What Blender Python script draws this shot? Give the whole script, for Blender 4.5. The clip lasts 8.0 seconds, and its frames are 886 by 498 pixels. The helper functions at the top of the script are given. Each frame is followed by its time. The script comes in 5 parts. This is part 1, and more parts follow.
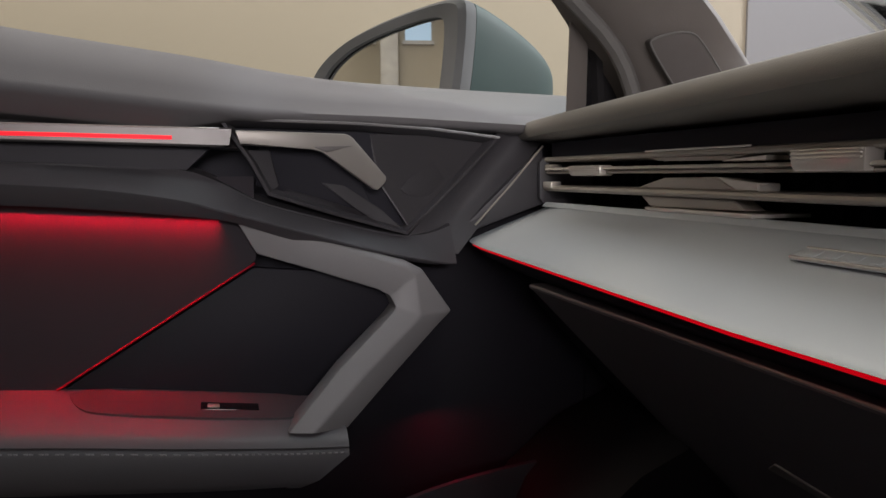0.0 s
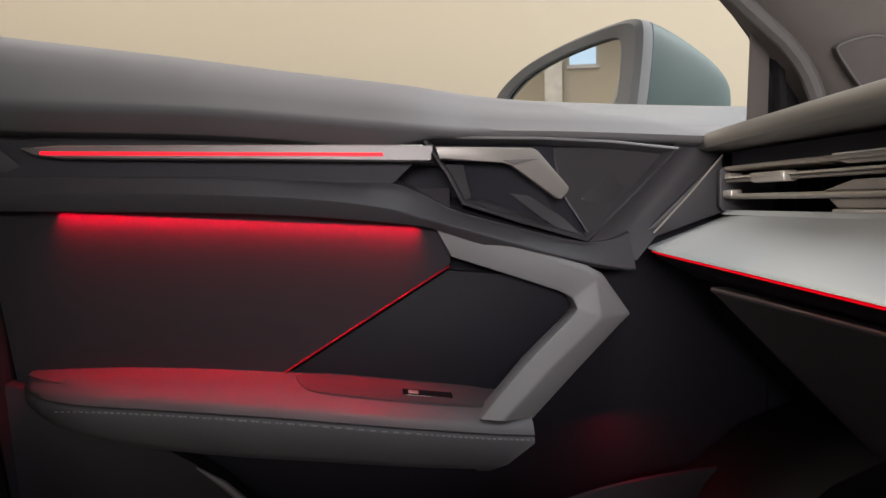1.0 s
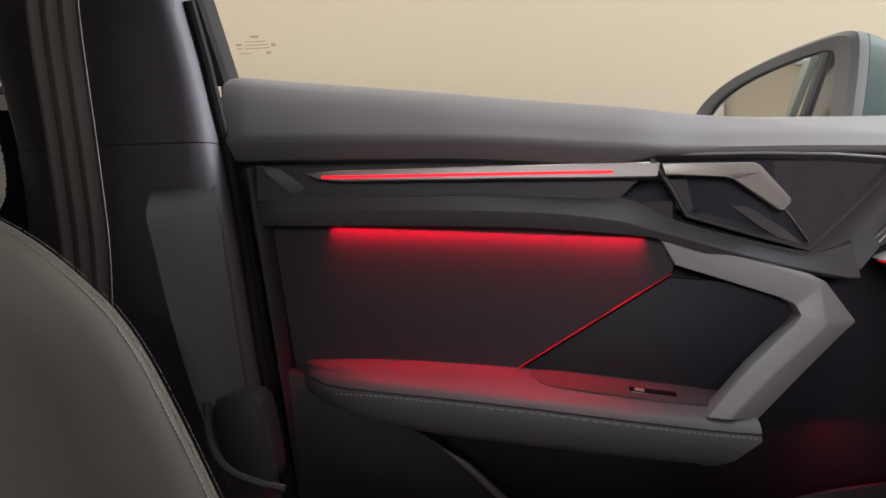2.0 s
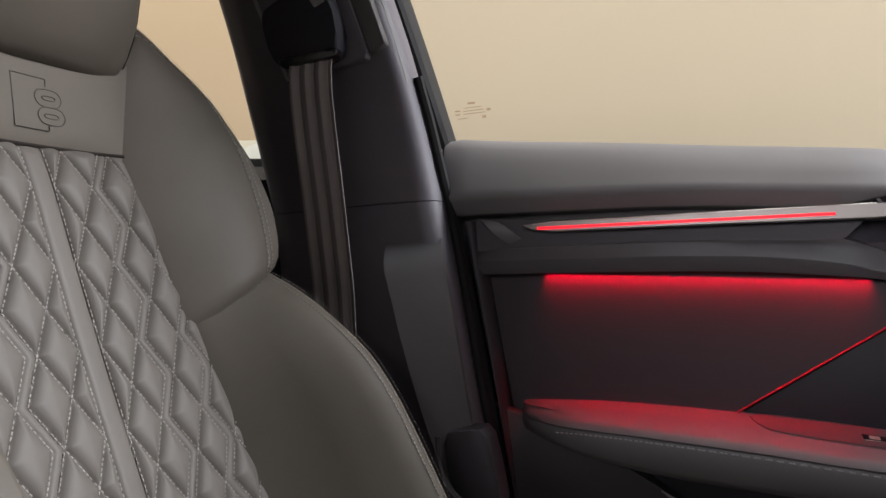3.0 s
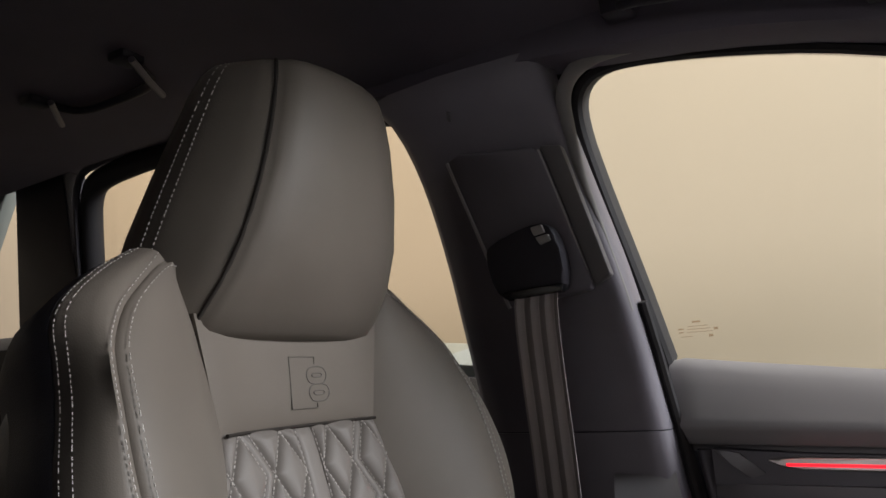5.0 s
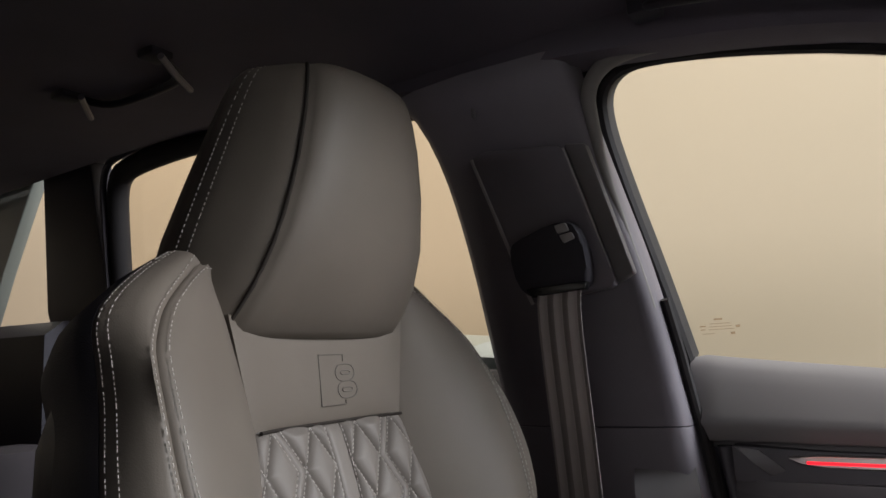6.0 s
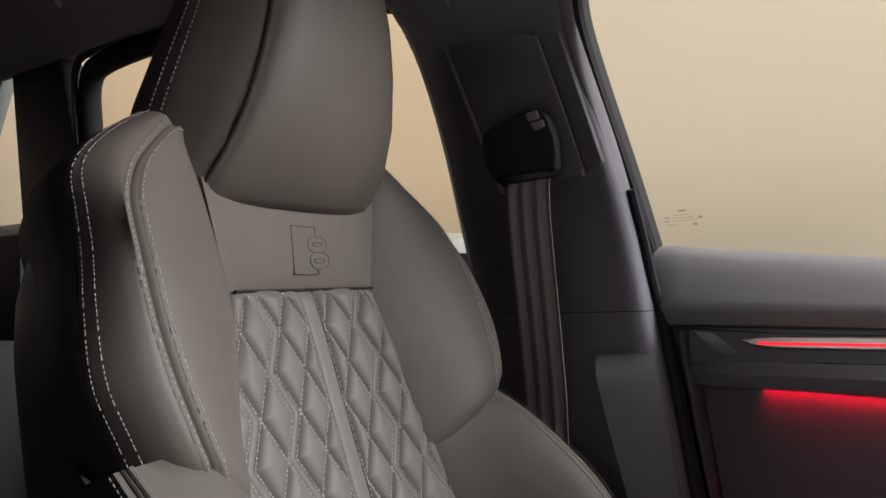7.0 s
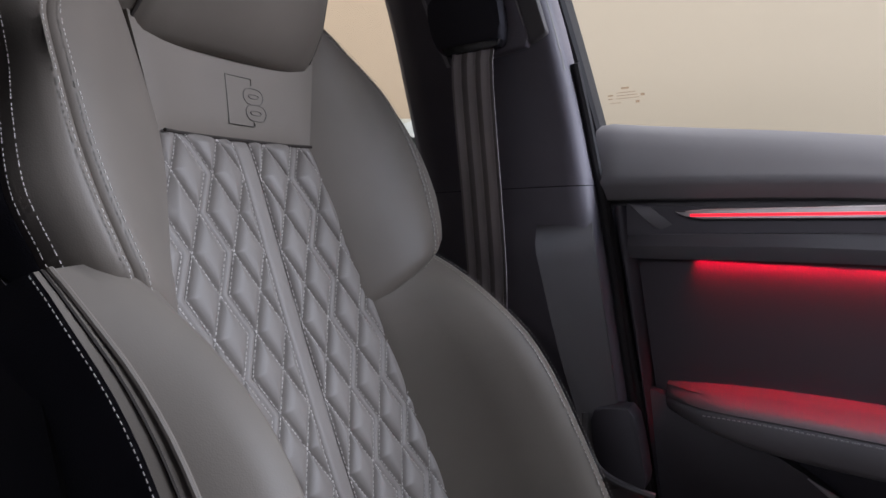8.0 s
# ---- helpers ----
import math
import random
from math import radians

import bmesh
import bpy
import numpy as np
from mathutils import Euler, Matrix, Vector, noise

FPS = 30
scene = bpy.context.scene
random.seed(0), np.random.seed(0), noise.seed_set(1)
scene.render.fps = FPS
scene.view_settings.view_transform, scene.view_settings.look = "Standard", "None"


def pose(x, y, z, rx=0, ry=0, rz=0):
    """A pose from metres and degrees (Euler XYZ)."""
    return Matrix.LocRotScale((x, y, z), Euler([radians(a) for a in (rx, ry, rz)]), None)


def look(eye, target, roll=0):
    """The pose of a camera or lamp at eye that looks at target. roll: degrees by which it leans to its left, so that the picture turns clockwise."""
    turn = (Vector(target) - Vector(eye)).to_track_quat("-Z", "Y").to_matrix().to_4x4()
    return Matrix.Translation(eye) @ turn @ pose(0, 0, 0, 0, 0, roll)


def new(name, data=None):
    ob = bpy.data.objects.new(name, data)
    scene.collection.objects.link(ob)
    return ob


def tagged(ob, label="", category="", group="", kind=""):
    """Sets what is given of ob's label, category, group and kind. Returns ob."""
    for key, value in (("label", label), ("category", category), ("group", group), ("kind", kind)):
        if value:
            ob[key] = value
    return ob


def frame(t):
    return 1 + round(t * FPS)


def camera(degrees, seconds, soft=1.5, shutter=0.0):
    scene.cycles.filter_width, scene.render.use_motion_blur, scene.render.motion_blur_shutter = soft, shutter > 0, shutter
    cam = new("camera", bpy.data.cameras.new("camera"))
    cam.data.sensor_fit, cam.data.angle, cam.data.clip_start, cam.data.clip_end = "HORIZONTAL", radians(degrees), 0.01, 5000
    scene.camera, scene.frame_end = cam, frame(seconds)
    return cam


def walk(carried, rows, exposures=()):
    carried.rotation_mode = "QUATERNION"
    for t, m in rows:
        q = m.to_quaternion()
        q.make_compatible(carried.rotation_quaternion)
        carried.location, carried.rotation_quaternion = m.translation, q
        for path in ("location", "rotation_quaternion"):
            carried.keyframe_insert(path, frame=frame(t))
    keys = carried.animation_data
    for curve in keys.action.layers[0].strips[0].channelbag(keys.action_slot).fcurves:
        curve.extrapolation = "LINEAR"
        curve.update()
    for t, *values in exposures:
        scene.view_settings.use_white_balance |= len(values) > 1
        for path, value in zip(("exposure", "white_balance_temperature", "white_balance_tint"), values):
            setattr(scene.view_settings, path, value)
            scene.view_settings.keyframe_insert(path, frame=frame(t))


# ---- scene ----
cam = camera(63.1, 8.0)
PATH = [
    (0, (0.038, 0.053, 0.833), (0.62, 1.956, 0.628), -0.2),
    (0.5, (0.024, 0.032, 0.826), (0.393, 1.99, 0.657), -0.7),
    (1, (0.005, 0.0, 0.818), (0.151, 1.99, 0.688), -1.0),
    (1.5, (-0.019, -0.042, 0.808), (-0.101, 1.954, 0.72), -1.2),
    (1.7, (-0.048, -0.059, 0.823), (-0.194, 1.932, 0.713), -1.3),
    (2.8, (-0.118, -0.137, 0.824), (-0.728, 1.768, 0.838), -2.8),
    (3, (-0.125, -0.149, 0.837), (-0.817, 1.728, 0.869), -3.0),
    (3.5, (-0.166, -0.174, 0.884), (-0.988, 1.647, 0.98), -3.1),
    (4, (-0.193, -0.179, 0.919), (-1.099, 1.591, 1.138), -3.4),
    (4.5, (-0.21, -0.186, 0.955), (-1.168, 1.536, 1.296), -3.4),
    (5.8, (-0.211, -0.207, 1.004), (-1.247, 1.468, 1.349), -3.0),
    (6, (-0.212, -0.21, 1.0), (-1.252, 1.47, 1.308), -2.9),
    (6.5, (-0.202, -0.217, 0.978), (-1.238, 1.481, 1.192), -2.5),
    (7, (-0.199, -0.217, 0.946), (-1.21, 1.504, 1.06), -2.3),
    (7.5, (-0.188, -0.217, 0.907), (-1.181, 1.519, 0.925), -2.0),
    (8, (-0.169, -0.211, 0.872), (-1.112, 1.551, 0.792), -1.6),
]
EXPOSURES = [(0.0, -0.58, 6500, 10), (0.3, -0.14, 6500, 10), (0.6, 0.0, 6500, 10), (7.5, 0.0, 6500, 10), (7.7, 0.0, 6250, 11), (8.0, 0.03, 5850, 14)]
walk(cam, [(t, look(eye, target, roll)) for t, eye, target, roll in PATH], EXPOSURES)

# ---------------------------------------------------------------- world and large lights
world = bpy.data.worlds.new("world")
scene.world = world
world.use_nodes = True
wn = world.node_tree.nodes
sky = wn.new("ShaderNodeTexSky")
sky.sky_type, sky.sun_disc = "NISHITA", False
sky.sun_elevation, sky.sun_rotation = radians(40), radians(60)
world.node_tree.links.new(sky.outputs[0], wn["Background"].inputs[0])
wn["Background"].inputs[1].default_value = 0.08


def area(name, m, sx, sy, watts, colour):
    data = bpy.data.lights.new(name, "AREA")
    data.shape, data.size, data.size_y, data.energy, data.color = "RECTANGLE", sx, sy, watts, colour
    ob = new(name, data)
    ob.matrix_world = m
    return ob


# The next six lamps are unseen fills, added to brighten cabin and wall.
area("fill_front", look((4.88, 1.4, 3.0), (-0.5, 0.4, 1.0)), 1.6, 2.2, 222, (0.97, 0.97, 1.0)).data.spread = radians(120)
area("fill_front_high", look((3.5, 1.7, 4.3), (-0.5, 0.35, 0.75)), 1.8, 1.2, 155, (0.80, 0.91, 1.0))
area("fill_above", look((0.7, -0.2, 4.6), (0.7, -0.1, 0.0)), 1.6, 2.4, 80, (0.87, 0.94, 1.0))
area("fill_near_wall", look((-2.8, 1.6, 4.6), (-2.8, 2.4, 0.0)), 9.5, 0.8, 318, (1.0, 0.92, 0.80))
area("fill_far", look((-3.5, -3.0, 4.6), (-3.5, -3.0, 0.0)), 5.0, 1.2, 75, (1.0, 0.95, 0.88))
area("fill_driver_side", look((-0.9, -7.8, 2.2), (0.1, 0.5, 0.85)), 4.6, 1.8, 560, (1.0, 0.93, 0.94))
strip = Vector((1, 0, -0.058)).normalized()
beam = Vector((0.0, -0.12, 1)).normalized()
beam = (beam - strip * beam.dot(strip)).normalized()
strip_pose = Matrix.Translation((-0.140, 0.7258, 0.8062)) @ Matrix((strip, beam.cross(strip), beam)).transposed().to_4x4()
area("door_light_strip", strip_pose, 0.350, 0.002, 0.32, (1.0, 0.0, 0.026)).data.spread = radians(70)
area("footwell_light", look((0.262, 0.752, 0.575), (0.272, 0.756, 0.42)), 0.05, 0.006, 0.03, (1.0, 0.0, 0.05))


# ---------------------------------------------------------------- materials
def material(name, colour, rough=0.5, metal=0.0, grain=0.0, grain_size=600.0, blotch=0.12, blotch_size=9.0, coat=0.0, spec=0.5, kind="noise", uneven=0.07):
    m = bpy.data.materials.new(name)
    m.use_nodes = True
    n, l = m.node_tree.nodes, m.node_tree.links
    b = n["Principled BSDF"]
    b.inputs["Roughness"].default_value = rough
    b.inputs["Metallic"].default_value = metal
    b.inputs["Coat Weight"].default_value = coat
    b.inputs["Coat Roughness"].default_value = 0.08
    b.inputs["Specular IOR Level"].default_value = spec
    co = n.new("ShaderNodeTexCoord")
    big = n.new("ShaderNodeTexNoise")
    big.inputs["Scale"].default_value, big.inputs["Detail"].default_value = blotch_size, 4
    l.new(co.outputs["Object"], big.inputs["Vector"])
    ramp = n.new("ShaderNodeValToRGB")
    ramp.color_ramp.elements[0].position, ramp.color_ramp.elements[1].position = 0.3, 0.75
    ramp.color_ramp.elements[0].color = (*[c * (1 - blotch) for c in colour], 1)
    ramp.color_ramp.elements[1].color = (*[min(1, c * (1 + blotch)) for c in colour], 1)
    l.new(big.outputs["Fac"], ramp.inputs[0])
    l.new(ramp.outputs[0], b.inputs["Base Color"])
    rmap = n.new("ShaderNodeMapRange")
    rmap.inputs["To Min"].default_value, rmap.inputs["To Max"].default_value = max(0.0, rough - uneven), min(1, rough + uneven)
    l.new(big.outputs["Fac"], rmap.inputs["Value"])
    l.new(rmap.outputs[0], b.inputs["Roughness"])
    if grain:
        if kind == "voronoi":
            fine = n.new("ShaderNodeTexVoronoi")
            fine.inputs["Scale"].default_value = grain_size
            out = fine.outputs["Distance"]
        elif kind == "weave":
            fine = n.new("ShaderNodeTexWave")
            fine.inputs["Scale"].default_value, fine.inputs["Distortion"].default_value = grain_size, 1.0
            out = fine.outputs["Fac"]
        else:
            fine = n.new("ShaderNodeTexNoise")
            fine.inputs["Scale"].default_value, fine.inputs["Detail"].default_value = grain_size, 3
            out = fine.outputs["Fac"]
        l.new(co.outputs["Object"], fine.inputs["Vector"])
        bump = n.new("ShaderNodeBump")
        bump.inputs["Strength"].default_value, bump.inputs["Distance"].default_value = grain, 0.0006
        l.new(out, bump.inputs["Height"])
        l.new(bump.outputs[0], b.inputs["Normal"])
    return m


def glow(name, colour, strength):
    m = bpy.data.materials.new(name)
    m.use_nodes = True
    b = m.node_tree.nodes["Principled BSDF"]
    b.inputs["Base Color"].default_value = (*[0.3 * c for c in colour], 1)
    b.inputs["Emission Color"].default_value = (*colour, 1)
    b.inputs["Emission Strength"].default_value = strength
    return m


def clear_glass(name, tint):
    m = bpy.data.materials.new(name)
    m.use_nodes = True
    n, l = m.node_tree.nodes, m.node_tree.links
    n.remove(n["Principled BSDF"])
    t, g, mix, f = n.new("ShaderNodeBsdfTransparent"), n.new("ShaderNodeBsdfGlossy"), n.new("ShaderNodeMixShader"), n.new("ShaderNodeFresnel")
    t.inputs[0].default_value, g.inputs["Roughness"].default_value, f.inputs["IOR"].default_value = (*tint, 1), 0.02, 1.18
    l.new(f.outputs[0], mix.inputs[0]), l.new(t.outputs[0], mix.inputs[1]), l.new(g.outputs[0], mix.inputs[2])
    l.new(mix.outputs[0], n["Material Output"].inputs[0])
    return m


QUILT = material("grey_quilted_leather", (0.130, 0.116, 0.104), 0.55, grain=0.15, grain_size=1400, kind="voronoi", blotch=0.07, spec=0.35)
LEATHER = material("grey_leather", (0.116, 0.100, 0.084), 0.55, grain=0.08, grain_size=900, kind="voronoi", blotch=0.10, spec=0.28)
# Dark tone carries crease shade on the seat; also colours the headrest piping.
SEAM = material("seam_shade_and_piping", (0.030, 0.026, 0.023), 0.9, spec=0.08)
FLANK = material("black_side_leather", (0.036, 0.035, 0.042), 0.6, grain=0.3, grain_size=900, kind="voronoi", spec=0.25)
LEATHER_DARK = material("dark_leather", (0.055, 0.05, 0.052), 0.48, grain=0.3, grain_size=900, kind="voronoi")
# Darker than the leather around it: the embossing's shading is in this tone.
EMBOSS = material("emboss_shade_leather", (0.080, 0.070, 0.060), 0.6)
THREAD = material("pale_thread", (0.33, 0.305, 0.28), 0.8, blotch=0.2, blotch_size=80)
SHELL = material("black_seat_shell", (0.022, 0.021, 0.024), 0.5, grain=0.2)
# Lighter copy of the armrest's soft trim: light on the pad put into colour.
SOFT_LIT = material("soft_touch_lit", (0.160, 0.152, 0.155), 0.62, grain=0.1, grain_size=1100, kind="voronoi", blotch=0.06, spec=0.22)
SOFT = material("dark_soft_touch", (0.118, 0.111, 0.117), 0.5, grain=0.12, grain_size=1100, kind="voronoi", blotch=0.06)
CARD = material("charcoal_plastic", (0.054, 0.050, 0.058), 0.58, grain=0.2, grain_size=1000, spec=0.35)
BAND = material("graphite_plastic", (0.076, 0.071, 0.077), 0.45, grain=0.25, grain_size=1000)
BLACK = material("black_plastic", (0.020, 0.0185, 0.026), 0.6, grain=0.2, spec=0.35)
GLOSS = material("gloss_black", (0.008, 0.008, 0.010), 0.16, coat=0.4, blotch=0.3)
PLATE = material("smooth_graphite_plastic", (0.052, 0.048, 0.052), 0.30, grain=0.05, grain_size=1200, spec=0.5)
FABRIC = material("charcoal_fabric", (0.047, 0.040, 0.047), 0.85, grain=0.03, grain_size=1300, blotch=0.08)
VENT = material("warm_grey_satin", (0.40, 0.36, 0.315), 0.36, metal=0.2, blotch=0.05, blotch_size=20)
CREAM = material("pale_satin_metal", (0.86, 0.80, 0.73), 0.24, metal=0.45, blotch=0.05, blotch_size=30)
PULL = material("satin_grey_plastic", (0.27, 0.258, 0.26), 0.42, grain=0.15, grain_size=1400, blotch=0.05)
ALU = material("satin_aluminium", (0.25, 0.232, 0.225), 0.42, metal=0.5, blotch=0.06, blotch_size=30)
CHROME = material("satin_chrome", (0.42, 0.385, 0.35), 0.42, metal=0.6, blotch=0.05)
TRIM = material("silver_grey_trim", (0.54, 0.57, 0.60), 0.38, metal=0.35, grain=0.12, grain_size=1500, blotch=0.05, blotch_size=5)
WEBBING = material("seat_belt_webbing", (0.22, 0.195, 0.192), 0.75, grain=0.7, grain_size=450, kind="weave", blotch=0.08)
PILLAR = material("anthracite_pillar_trim", (0.118, 0.108, 0.126), 0.5, grain=0.3, grain_size=1000)
PILLAR_LOW = material("grey_pillar_trim", (0.100, 0.093, 0.096), 0.5, grain=0.3, grain_size=1000)
LINING = material("black_headliner", (0.085, 0.075, 0.096), 0.9, grain=0.5, grain_size=500)
RUBBER = material("black_rubber", (0.016, 0.0145, 0.0155), 0.75, spec=0.25)
SEALGREY = material("grey_flock_seal", (0.14, 0.132, 0.125), 0.7, grain=0.4, grain_size=700)
PAINT = material("teal_grey_paint", (0.050, 0.078, 0.074), 0.55, blotch=0.04, spec=0.15)
MIRROR_RIM = material("grey_mirror_plastic", (0.155, 0.152, 0.154), 0.7, grain=0.2, spec=0.1)
MIRROR = material("mirror_silver", (0.86, 0.88, 0.88), 0.015, metal=1.0, blotch=0.0, uneven=0.0)
WALL = material("beige_wall_paint", (0.365, 0.308, 0.232), 0.9, grain=0.2, grain_size=60, blotch=0.03, blotch_size=0.6)
WALL_WHITE = material("white_wall_paint", (0.225, 0.213, 0.215), 0.9, grain=0.2, grain_size=60, blotch=0.03, blotch_size=0.6)
CONCRETE = material("grey_floor_paint", (0.30, 0.29, 0.28), 0.5, grain=0.3, grain_size=40, blotch=0.15, blotch_size=1.5)
STEEL = material("painted_steel", (0.42, 0.38, 0.34), 0.5)
RED_LINE = glow("red_light", (1.0, 0.006, 0.02), 1.6)
RED_STRONG = glow("red_light_strong", (1.0, 0.0, 0.010), 0.62)
RED_DIM = glow("red_light_dim", (1.0, 0.004, 0.05), 0.042)
SKYPANE = glow("daylight_pane", (0.62, 0.80, 1.0), 0.8)
GLASS = clear_glass("clear_window_glass", (0.97, 0.98, 0.97))
GLASS_REAR = clear_glass("tinted_window_glass", (0.98, 0.95, 0.90))
# Lighter copy of the car paint; window light is put into its colour.
SILL = material("lit_teal_paint", (0.20, 0.215, 0.195), 0.4, blotch=0.04)
PRINT = clear_glass("glass_print", (0.88, 0.80, 0.74))
WEB_LIGHT = material("pale_woven_stripe", (0.40, 0.36, 0.355), 0.75, grain=0.6, grain_size=450, kind="weave", blotch=0.08)
CLOTH = material("grey_pillar_cloth", (0.135, 0.118, 0.108), 0.85, grain=0.4, grain_size=900)
GRILLE = material("brown_grey_mesh", (0.105, 0.092, 0.088), 0.85, grain=0.2, grain_size=1500, kind="voronoi")
DASHPAD = material("taupe_dash_pad", (0.200, 0.183, 0.166), 0.5, grain=0.12, grain_size=1100, kind="voronoi", blotch=0.06)


# ---------------------------------------------------------------- mesh helpers
def thing(name, label, category, group="", at=(0, 0, 0)):
    ob = new(name)
    ob.empty_display_size = 0.05
    ob.location = at
    return tagged(ob, label, category, group)


def part(name, bm, mat, parent=None, label="", angle=38, kind=""):
    bmesh.ops.recalc_face_normals(bm, faces=bm.faces)
    me = bpy.data.meshes.new(name)
    bm.to_mesh(me)
    bm.free()
    me.materials.append(mat)
    for p in me.polygons:
        p.use_smooth = True
    me.set_sharp_from_angle(angle=radians(angle))
    ob = new(name, me)
    if parent is not None:
        ob.parent = parent
        base = parent
        shift = Vector((0, 0, 0))
        while base is not None:
            shift += base.location
            base = base.parent
        ob.location = -shift
    return tagged(ob, label, kind=kind)


def lerp(a, b, t):
    return a + (b - a) * t


def table(x, rows):
    """Smooth reading of a value between the rows (x, value), rising in x."""
    if x <= rows[0][0]:
        return rows[0][1]
    if x >= rows[-1][0]:
        return rows[-1][1]
    k = max(i for i in range(len(rows) - 1) if rows[i][0] <= x)
    (x0, v0), (x1, v1) = rows[k], rows[k + 1]
    def slope(i):
        a, b = rows[max(0, i - 1)], rows[min(len(rows) - 1, i + 1)]
        return (b[1] - a[1]) / (b[0] - a[0])
    h = x1 - x0
    t = (x - x0) / h
    return v0 * (1 + 2 * t) * (1 - t) ** 2 + slope(k) * h * t * (1 - t) ** 2 + v1 * t * t * (3 - 2 * t) - slope(k + 1) * h * t * t * (1 - t)


def loft(rings, closed=True, caps=True, bm=None):
    bm = bm or bmesh.new()
    vs = [[bm.verts.new(p) for p in r] for r in rings]
    n = len(rings[0])
    for a, b in zip(vs, vs[1:]):
        for i in range(n if closed else n - 1):
            j = (i + 1) % n
            bm.faces.new((a[i], a[j], b[j], b[i]))
    if caps and closed:
        bm.faces.new(vs[0][::-1])
        bm.faces.new(vs[-1])
    return bm


def sheet(f, nu, nv, thick=0.0, way=(0, 1, 0)):
    """A surface f(u, v), u and v from 0 to 1, with thickness along way."""
    bm = bmesh.new()
    g = [[bm.verts.new(f(i / nu, j / nv)) for j in range(nv + 1)] for i in range(nu + 1)]
    for i in range(nu):
        for j in range(nv):
            bm.faces.new((g[i][j], g[i + 1][j], g[i + 1][j + 1], g[i][j + 1]))
    if thick:
        w = Vector(way) * thick
        k = [[bm.verts.new(g[i][j].co + w) for j in range(nv + 1)] for i in range(nu + 1)]
        for i in range(nu):
            for j in range(nv):
                bm.faces.new((k[i][j], k[i][j + 1], k[i + 1][j + 1], k[i + 1][j]))
        edge = [(i, 0) for i in range(nu)] + [(nu, j) for j in range(nv)] + [(i, nv) for i in range(nu, 0, -1)] + [(0, j) for j in range(nv, 0, -1)]
        for (a, b), (c, d) in zip(edge, edge[1:] + edge[:1]):
            bm.faces.new((g[a][b], k[a][b], k[c][d], g[c][d]))
    return bm


def prism(outline, place, d0, d1, bevel=0.0, segments=2):
    """A flat outline of (a, b) pushed from depth d0 to d1; place(a, b, d) gives the point."""
    bm = bmesh.new()
    f = [bm.verts.new(place(a, b, d0)) for a, b in outline]
    k = [bm.verts.new(place(a, b, d1)) for a, b in outline]
    bm.faces.new(f)
    bm.faces.new(k[::-1])
    n = len(outline)
    for i in range(n):
        bm.faces.new((f[i], k[i], k[(i + 1) % n], f[(i + 1) % n]))
    if bevel:
        bmesh.ops.bevel(bm, geom=list(bm.edges), offset=bevel, segments=segments, affect="EDGES", profile=0.5, clamp_overlap=True)
    return bm


def box(x0, x1, y0, y1, z0, z1, bevel=0.0, segments=2):
    return prism([(x0, z0), (x1, z0), (x1, z1), (x0, z1)], lambda a, b, d: (a, d, b), y0, y1, bevel, segments)


def tube(points, r, seg=8, flat=1.0, caps=True, bm=None):
    """A rod along points; r a number or a list."""
    pts = [Vector(p) for p in points]
    rings = []
    side = None
    for i, p in enumerate(pts):
        t = (pts[min(i + 1, len(pts) - 1)] - pts[max(i - 1, 0)]).normalized()
        if side is None:
            side = t.cross(Vector((0, 0, 1)) if abs(t.z) < 0.9 else Vector((0, 1, 0))).normalized()
        side = (side - t * side.dot(t)).normalized()
        up = t.cross(side)
        q = r[i] if isinstance(r, (list, tuple)) else r
        rings.append([p + side * math.cos(2 * math.pi * k / seg) * q + up * math.sin(2 * math.pi * k / seg) * q * flat for k in range(seg)])
    return loft(rings, True, caps, bm)


def smooth_line(points, times=2, ring=False):
    pts = [Vector(p) for p in points]
    for _ in range(times):
        out = []
        pairs = list(zip(pts, pts[1:] + pts[:1])) if ring else list(zip(pts, pts[1:]))
        for a, b in pairs:
            out += [a * 0.75 + b * 0.25, a * 0.25 + b * 0.75]
        pts = out if ring else [pts[0]] + out + [pts[-1]]
    return pts


def smooth_flat(points, times=2, ring=True):
    return [(p.x, p.y) for p in smooth_line([(a, b, 0) for a, b in points], times, ring)]


def stitches(line, normal, length=0.0042, gap=0.0022, r=0.0006, lift=0.0006, bm=None):
    """Thread dashes along a line, sunk half into the surface whose normal is given."""
    bm = bm or bmesh.new()
    pts = [Vector(p) for p in line]
    nrm = Vector(normal).normalized()
    run, want = 0.0, 0.0
    for a, b in zip(pts, pts[1:]):
        seg = (b - a).length
        if seg < 1e-6:
            continue
        d = (b - a) / seg
        while want + length <= run + seg:
            s = max(0, want - run)
            p, q = a + d * s + nrm * lift, a + d * (s + length) + nrm * lift
            w = d.cross(nrm).normalized() * r
            up = nrm * r
            ends = [p - up * 0.6, p + d * length * 0.2 + up, q - d * length * 0.2 + up, q - up * 0.6]
            left = [bm.verts.new(e + w) for e in ends]
            right = [bm.verts.new(e - w) for e in ends]
            bm.faces.new(left)
            bm.faces.new(right[::-1])
            for i in range(4):
                j = (i + 1) % 4
                bm.faces.new((left[i], right[i], right[j], left[j]))
            want += length + gap
        run += seg
    return bm


